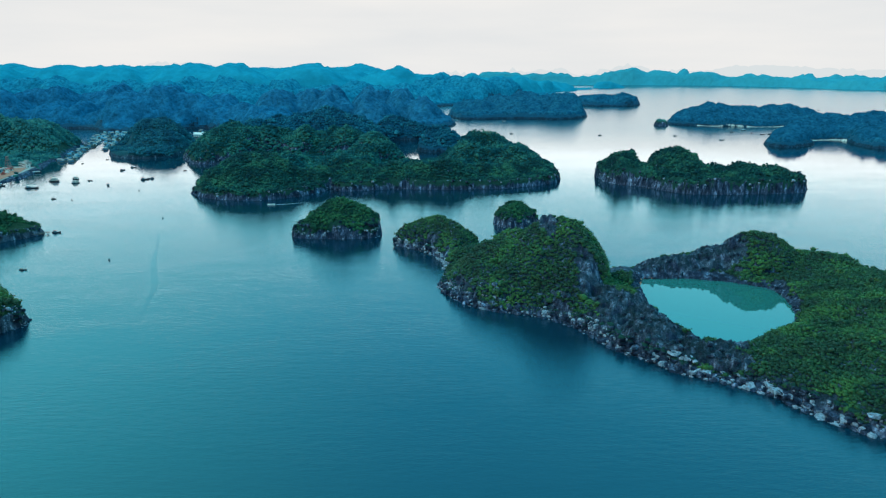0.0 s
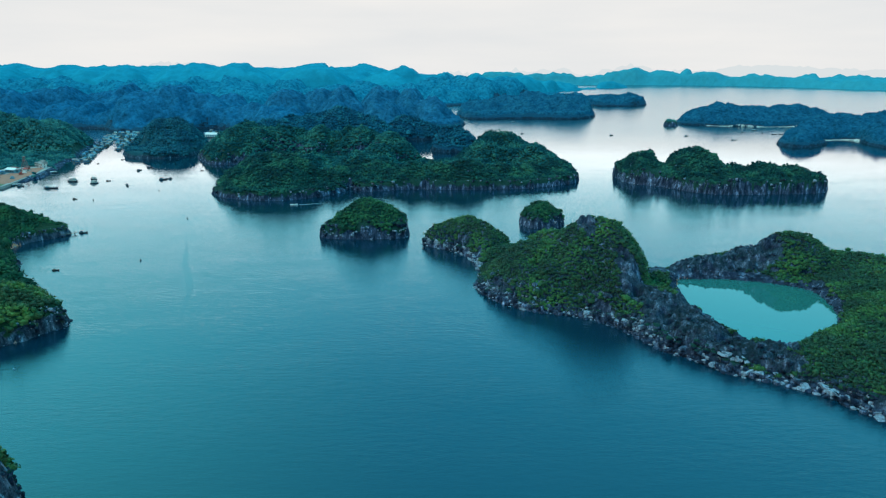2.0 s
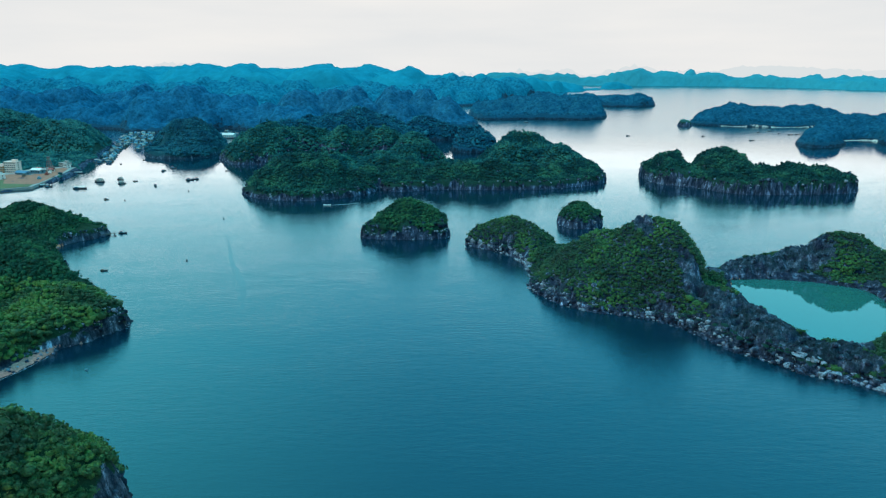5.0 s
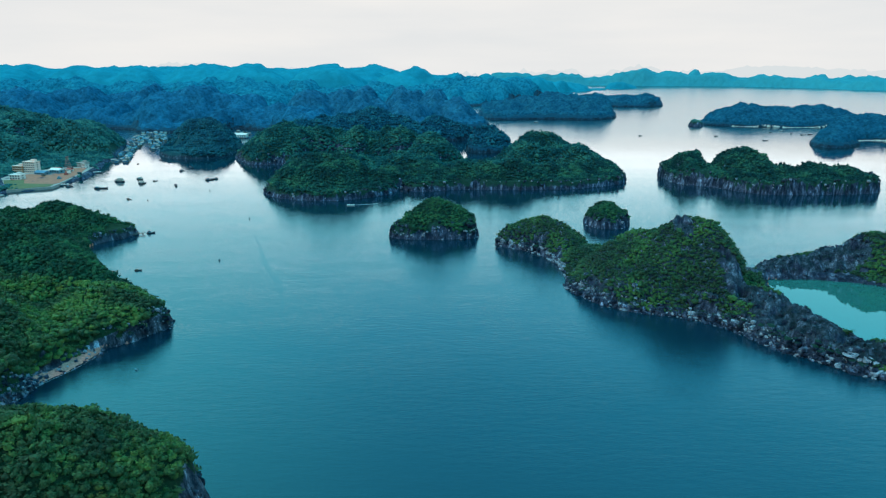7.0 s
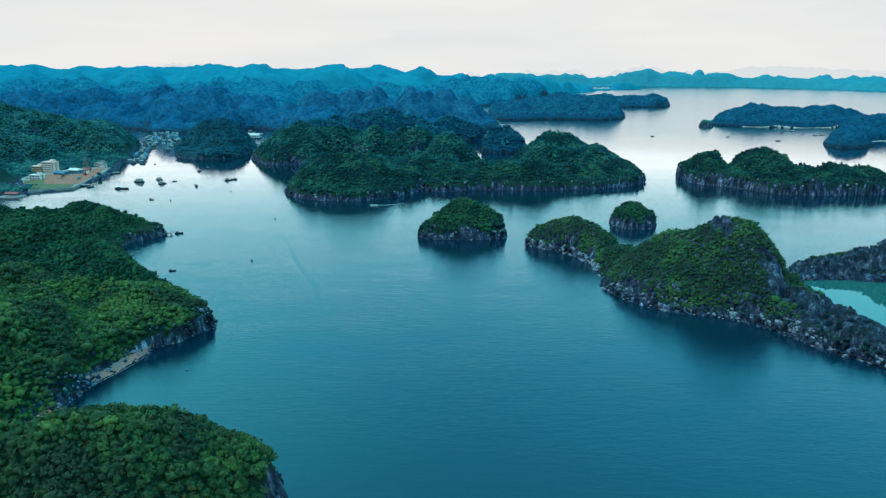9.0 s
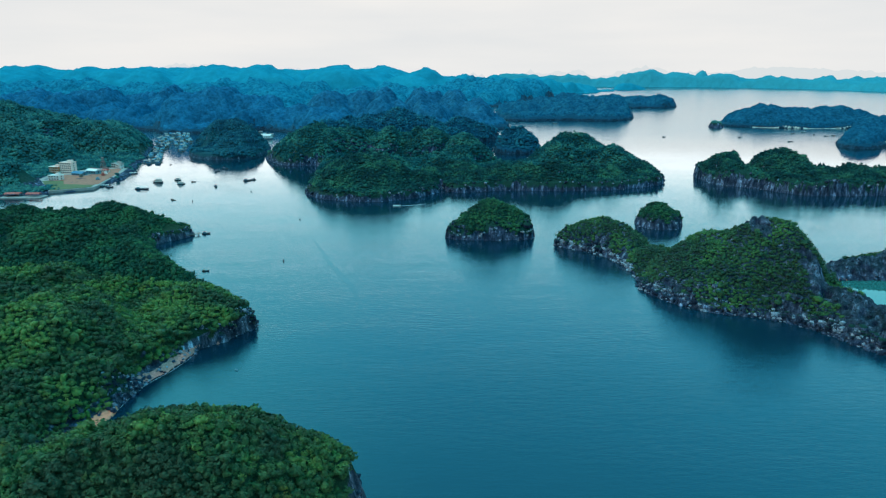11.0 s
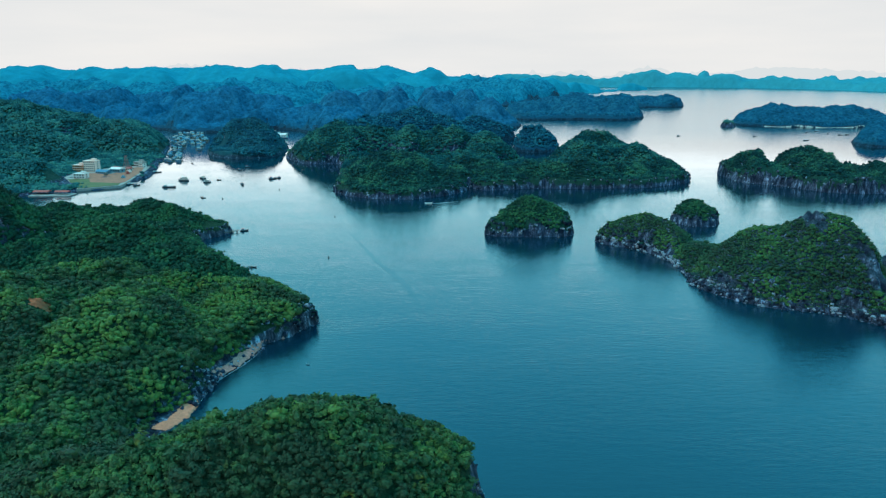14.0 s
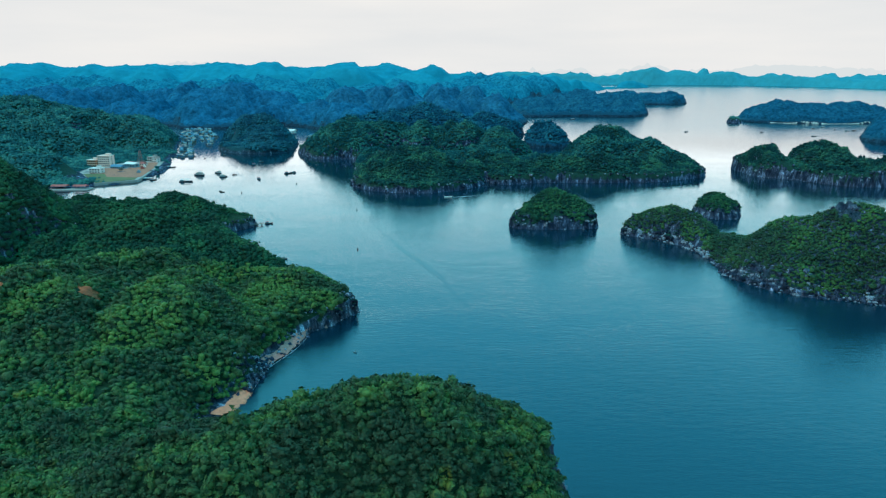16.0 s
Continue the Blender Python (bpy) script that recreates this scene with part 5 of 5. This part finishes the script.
def sampan():
    b = thing("sampan", "tiny dark rowing boat on the water", "boat", group="small boats")
    part("hull", hull(6, 1.7, 0.6, 0.35), TAR, b)
    part("thwart", box(bmesh.new(), -0.5, 0, 0.6, 0.4, 1.4, 0.08), TIMBER, b)
    bm = bmesh.new()
    bmesh.ops.create_cone(bm, cap_ends=True, segments=10, radius1=0.85, radius2=0.85, depth=1.8, matrix=pose(-1.2, 0, 0.6, 0, 90, 0))
    part("awning", bm, TIMBER, b)
    return b


MAKERS = {"cruise": cruise_boat(), "roofed": ferry(), "fishing": fishing_boat(), "sampan": sampan()}
PLACED = [("roofed", -395, 694, 0), ("cruise", -396, 737, 172), ("cruise", -380, 752, 165), ("cruise", -366, 725, 20), ("fishing", -301, 747, 25),
          ("roofed", -454, 787, 10), ("roofed", -449, 800, 15), ("fishing", -433, 705, 30), ("roofed", -441, 712, 20), ("sampan", -358, 740, 10), ("fishing", -325, 710, 130),
          ("fishing", -356, 817, 60), ("fishing", -353, 841, 15), ("sampan", -343, 636, 150), ("sampan", -434, 878, 80), ("sampan", -280, 815, 20),
          ("sampan", -420, 917, 5), ("sampan", -235, 400, 5), ("fishing", 329, 1238, 5), ("fishing", 463, 1225, 0),
          ("roofed", 519, 1154, 5), ("fishing", 600, 1300, 0), ("roofed", 639, 1335, 10), ("fishing", 628, 1276, 40), ("roofed", 638, 1253, 0), ("roofed", 654, 1258, 8),
          ("roofed", 187, 1560, 0), ("fishing", 170, 1274, 10), ("roofed", 1159, 1987, 0), ("fishing", -297, 753, 200), ("sampan", -340, 632, 20)]
first = set()
for kind, x, y, turn in PLACED:
    m = pose(x, y, 0, 0, 0, turn) @ Matrix.Diagonal((*[{"cruise": 0.7, "roofed": 0.75, "fishing": 0.8, "sampan": 0.85}[kind]] * 3, 1))
    if kind not in first:
        first.add(kind)
        MAKERS[kind].matrix_basis = m
    else:
        copy_thing(MAKERS[kind], m)

speed = thing("speedboat", "small white motorboat trailing a thin wake", "boat", (-128, 601, 0))
part("hull", hull(7, 2.2, 0.8, 0.3), WHITE, speed)
part("windscreen", box(bmesh.new(), 0.3, 0, 0.8, 0.2, 1.6, 0.6), GLASS, speed)


skiff = thing("skiff", "tiny pale blue skiff drifting off the cove", "boat", (-177, 258.5, 0), "small boats")
skiff.rotation_euler[2] = radians(150)
part("hull", hull(1.6, 0.7, 0.3, 0.15), CYAN, skiff)
part("thwart", box(bmesh.new(), -0.1, 0, 0.3, 0.2, 0.7, 0.06), TIMBER, skiff)


def buoy():
    b = thing("buoy", "dark channel buoy standing in open water", "buoy", group="channel buoys")
    bm = bmesh.new()
    bmesh.ops.create_cone(bm, cap_ends=True, segments=12, radius1=0.6, radius2=0.5, depth=0.6, matrix=pose(0, 0, 0.2))
    part("float", bm, TAR, b)
    bm = bmesh.new()
    bmesh.ops.create_cone(bm, cap_ends=True, segments=10, radius1=0.3, radius2=0.12, depth=1.1, matrix=pose(0, 0, 0.95))
    part("tower", bm, TAR, b)
    return b


b0 = buoy()
for k, (x, y) in enumerate([(-205, 546), (-192, 421), (-279, 678), (-321, 628)]):
    if k == 0:
        b0.location = (x, y, 0)
    else:
        copy_thing(b0, pose(x, y, 0))


# ---- the floating village ----
def raft_house(roof_mat, wall_mat, size, label):
    r = thing("raft_house", label, "house", group="floating houses")
    w = size
    bm = bmesh.new()
    for k in range(5):
        box(bm, 0, (k - 2) * w * 0.22, 0.35, w * 1.25, w * 0.06, 0.2)
        box(bm, (k - 2) * w * 0.28, 0, 0.3, w * 0.06, w * 1.1, 0.2)
    tagged(part("raft", bm, TIMBER, r, "timber walkway grid"), kind="stuff")
    bm = bmesh.new()
    for k in range(4):
        for s in (-1, 1):
            bmesh.ops.create_cone(bm, cap_ends=True, segments=8, radius1=0.4, radius2=0.4, depth=1.2, matrix=pose((k - 1.5) * w * 0.36, s * w * 0.5, 0.1, 0, 90, 0))
    tagged(part("floats", bm, BLUE, r, "blue plastic barrels"), kind="stuff")
    hut = part("hut", box(bmesh.new(), 0, 0, 0.5, w * 0.62, w * 0.5, 2.3), wall_mat, r)
    part("door", box(bmesh.new(), 0, -w * 0.25 - 0.03, 0.55, 0.9, 0.08, 1.8), TIMBER, hut)
    bm = bmesh.new()
    a, b = w * 0.37, w * 0.33
    v = [bm.verts.new(p) for p in ((-a, -b, 2.75), (a, -b, 2.75), (a, b, 2.75), (-a, b, 2.75), (-a, 0, 3.7), (a, 0, 3.7))]
    for f in ((0, 1, 5, 4), (2, 3, 4, 5), (0, 4, 3), (1, 2, 5), (3, 2, 1, 0)):
        bm.faces.new([v[q] for q in f])
    part("roof", bm, roof_mat, r)
    return r


KINDS = [raft_house(BLUE, CYAN, 6.5, "floating raft house with a blue sheet roof"), raft_house(CONCRETE, BLUE, 8.5, "floating raft house with a pale roof"),
         raft_house(CYAN, WHITE, 7, "floating raft house with a faded cyan roof"), raft_house(TAR, TIMBER, 6, "floating fish-farm hut with a dark roof")]
village = random.Random(5)
AREAS = [([(-470, 884), (-452, 892), (-500, 1020), (-515, 1085), (-540, 1085), (-500, 960)], 70), ([(-515, 1085), (-540, 1085), (-590, 1250), (-570, 1260)], 26),
         ([(-497, 1084), (-468, 1000), (-480, 1060), (-510, 1190), (-562, 1290), (-560, 1200)], 44), ([(-610, 1300), (-580, 1315), (-550, 1300), (-575, 1280)], 12),
         ([(-325, 990), (-318, 1000), (-325, 1090), (-342, 1180), (-352, 1180)], 26), ([(-440, 1260), (-400, 1240), (-390, 1290), (-430, 1340)], 18)]
taken = [(x, y) for x in range(-407, -376, 6) for y in (1208, 1216, 1224)]
used_kinds = set()
for corners, count in AREAS:
    line = np.array(corners, float)
    lo, hi = line.min(0), line.max(0)
    tries = 0
    while count and tries < 900:
        tries += 1
        x, y = village.uniform(lo[0], hi[0]), village.uniform(lo[1], hi[1])
        if inside(line, np.array([x]), np.array([y]))[0] < 0 or any(math.hypot(x - a, y - b) < 8.0 for a, b in taken):
            continue
        if max(l.shore_distance(np.array([x]), np.array([y]))[0] for l in (shore, knoll, inner, middle, rear)) > -6:
            continue
        taken.append((x, y))
        count -= 1
        k = village.randrange(4)
        m = pose(x, y, 0, 0, 0, village.choice((0, 90, 180)) + village.uniform(-14, 14))
        if k not in used_kinds:
            used_kinds.add(k)
            KINDS[k].matrix_basis = m
        else:
            copy_thing(KINDS[k], m)

def boathouse(x, y, turn):
    b = thing("boathouse", "long white boathouse on piles at the harbour's back", "boathouse", (x, y, 0))
    b.rotation_euler[2] = radians(turn)
    b.scale = (0.72, 0.72, 0.72)
    for px in (-14, -5, 5, 14):
        for py in (-6, 6):
            bm = bmesh.new()
            bmesh.ops.create_cone(bm, cap_ends=True, segments=8, radius1=0.5, radius2=0.5, depth=5, matrix=pose(px, py, 0))
            part("pile", bm, TIMBER, b)
    part("deck", box(bmesh.new(), 0, 0, 2.2, 34, 17, 0.5, 0.1), CONCRETE, b)
    hall = part("wall", box(bmesh.new(), 0, 1, 2.7, 30, 13, 5.5), WHITE, b)
    for k in range(5):
        part("door", box(bmesh.new(), (k - 2) * 5.8, -5.56, 2.75, 3.2, 0.16, 3.6), CYAN, hall)
    bm = bmesh.new()
    v = [bm.verts.new(p) for p in ((-16, -6.6, 8.1), (16, -6.6, 8.1), (16, 8.6, 8.1), (-16, 8.6, 8.1), (-16, 1, 12.4), (16, 1, 12.4))]
    for f in ((0, 1, 5, 4), (2, 3, 4, 5), (0, 4, 3), (1, 2, 5), (3, 2, 1, 0)):
        bm.faces.new([v[q] for q in f])
    part("roof", bm, WHITE, b, "white sheet roof")


boathouse(-392, 1216, -12)

# a plank jetty off the cape with a moored boat at its end, and loose rocks
def jetty(x, y, turn, length):
    top = thing("jetty", "narrow dark timber jetty reaching off the rocky cape", "jetty", (x, y, 0))
    top.rotation_euler[2] = radians(turn)
    part("deck", box(bmesh.new(), length / 2, 0, 1.0, length, 1.5, 0.18), TIMBER, top)
    for k in range(4):
        for side in (-1, 1):
            part("pile", box(bmesh.new(), (k + 0.5) * length / 4, side * 0.65, -1.5, 0.28, 0.28, 2.6), TAR, top)
    for side in (-1, 1):
        part("rail", box(bmesh.new(), length / 2, side * 0.7, 1.9, length, 0.1, 0.1), TIMBER, top)


jetty(-279, 486, 42, 13)
copy_thing(MAKERS["fishing"], pose(-266, 497.5, 0, 0, 0, 12) @ Matrix.Diagonal((0.7, 0.7, 0.7, 1)))
for x, y, s in ((-276.5, 487, 2.0), (-279, 491, 1.6), (399, 672, 3.0)):
    top = thing("sea_rock", "low dark rock just off the shore", "rock", (x, y, 0), "sea rocks")
    body = part("stone", DARK_STONES[int(abs(x)) % 5], None, top)
    body.scale = (s * 1.3, s, s * 0.8)


# ---- slick lines on the water ----
def slick(name, label, points, wide, mat):
    p = np.array(points, float)
    fine = []
    for k in range(len(p) - 1):
        a, b, c, d = p[max(k - 1, 0)], p[k], p[k + 1], p[min(k + 2, len(p) - 1)]
        for t in np.linspace(0, 1, 8, endpoint=False):
            fine.append(0.5 * (2 * b + (c - a) * t + (2 * a - 5 * b + 4 * c - d) * t * t + (3 * b - a - 3 * c + d) * t ** 3))
    fine = np.array(fine)
    way = np.gradient(fine, axis=0)
    n = np.stack([-way[:, 1], way[:, 0]], 1) / np.hypot(*way.T)[:, None]
    w = wide * np.sin(np.linspace(0.15, 3.0, len(fine)))[:, None] * (0.7 + 0.6 * fbm(fine[:, 0], fine[:, 1], 9, 3, 2))[:, None]
    a, b = fine + n * w / 2, fine - n * w / 2
    verts = np.concatenate([np.c_[a, np.full(len(a), 0.03)], np.c_[b, np.full(len(b), 0.03)]])
    i, m = np.arange(len(fine) - 1), len(fine)
    tagged(new(name, mesh_of(name, verts, np.stack([i, i + 1, i + 1 + m, i + m], 1), mat)), label, "water", kind="structure")


# paler base colour stands in for the brighter sky reflected along the wake
SLICK = water_material("pale_wake_water", (0.020, 0.034, 0.041), (0.030, 0.045, 0.051), 0.16, 0.05, 1.7)
slick("water_slick", "thin pale wake line left on the sea", [(-188, 494), (-174, 454), (-161, 414), (-148, 383), (-140.6, 363), (-134, 336), (-128, 312)], 3.6, SLICK)
FOAM = plain_material("foam", (0.5, 0.5, 0.5), 0.7, 0.75, 0.8)
slick("water_foam", "short white wake behind the motorboat", [(-131, 601), (-122, 603), (-112, 606), (-100, 612)], 1.4, FOAM)
slick("water_surf", "thin white line of surf along the beach", [(-215.6, 207), (-211.6, 216), (-210.6, 224), (-210.2, 233), (-209, 244), (-206, 252), (-203, 259), (-200.6, 268), (-199, 277)], 0.24, FOAM)
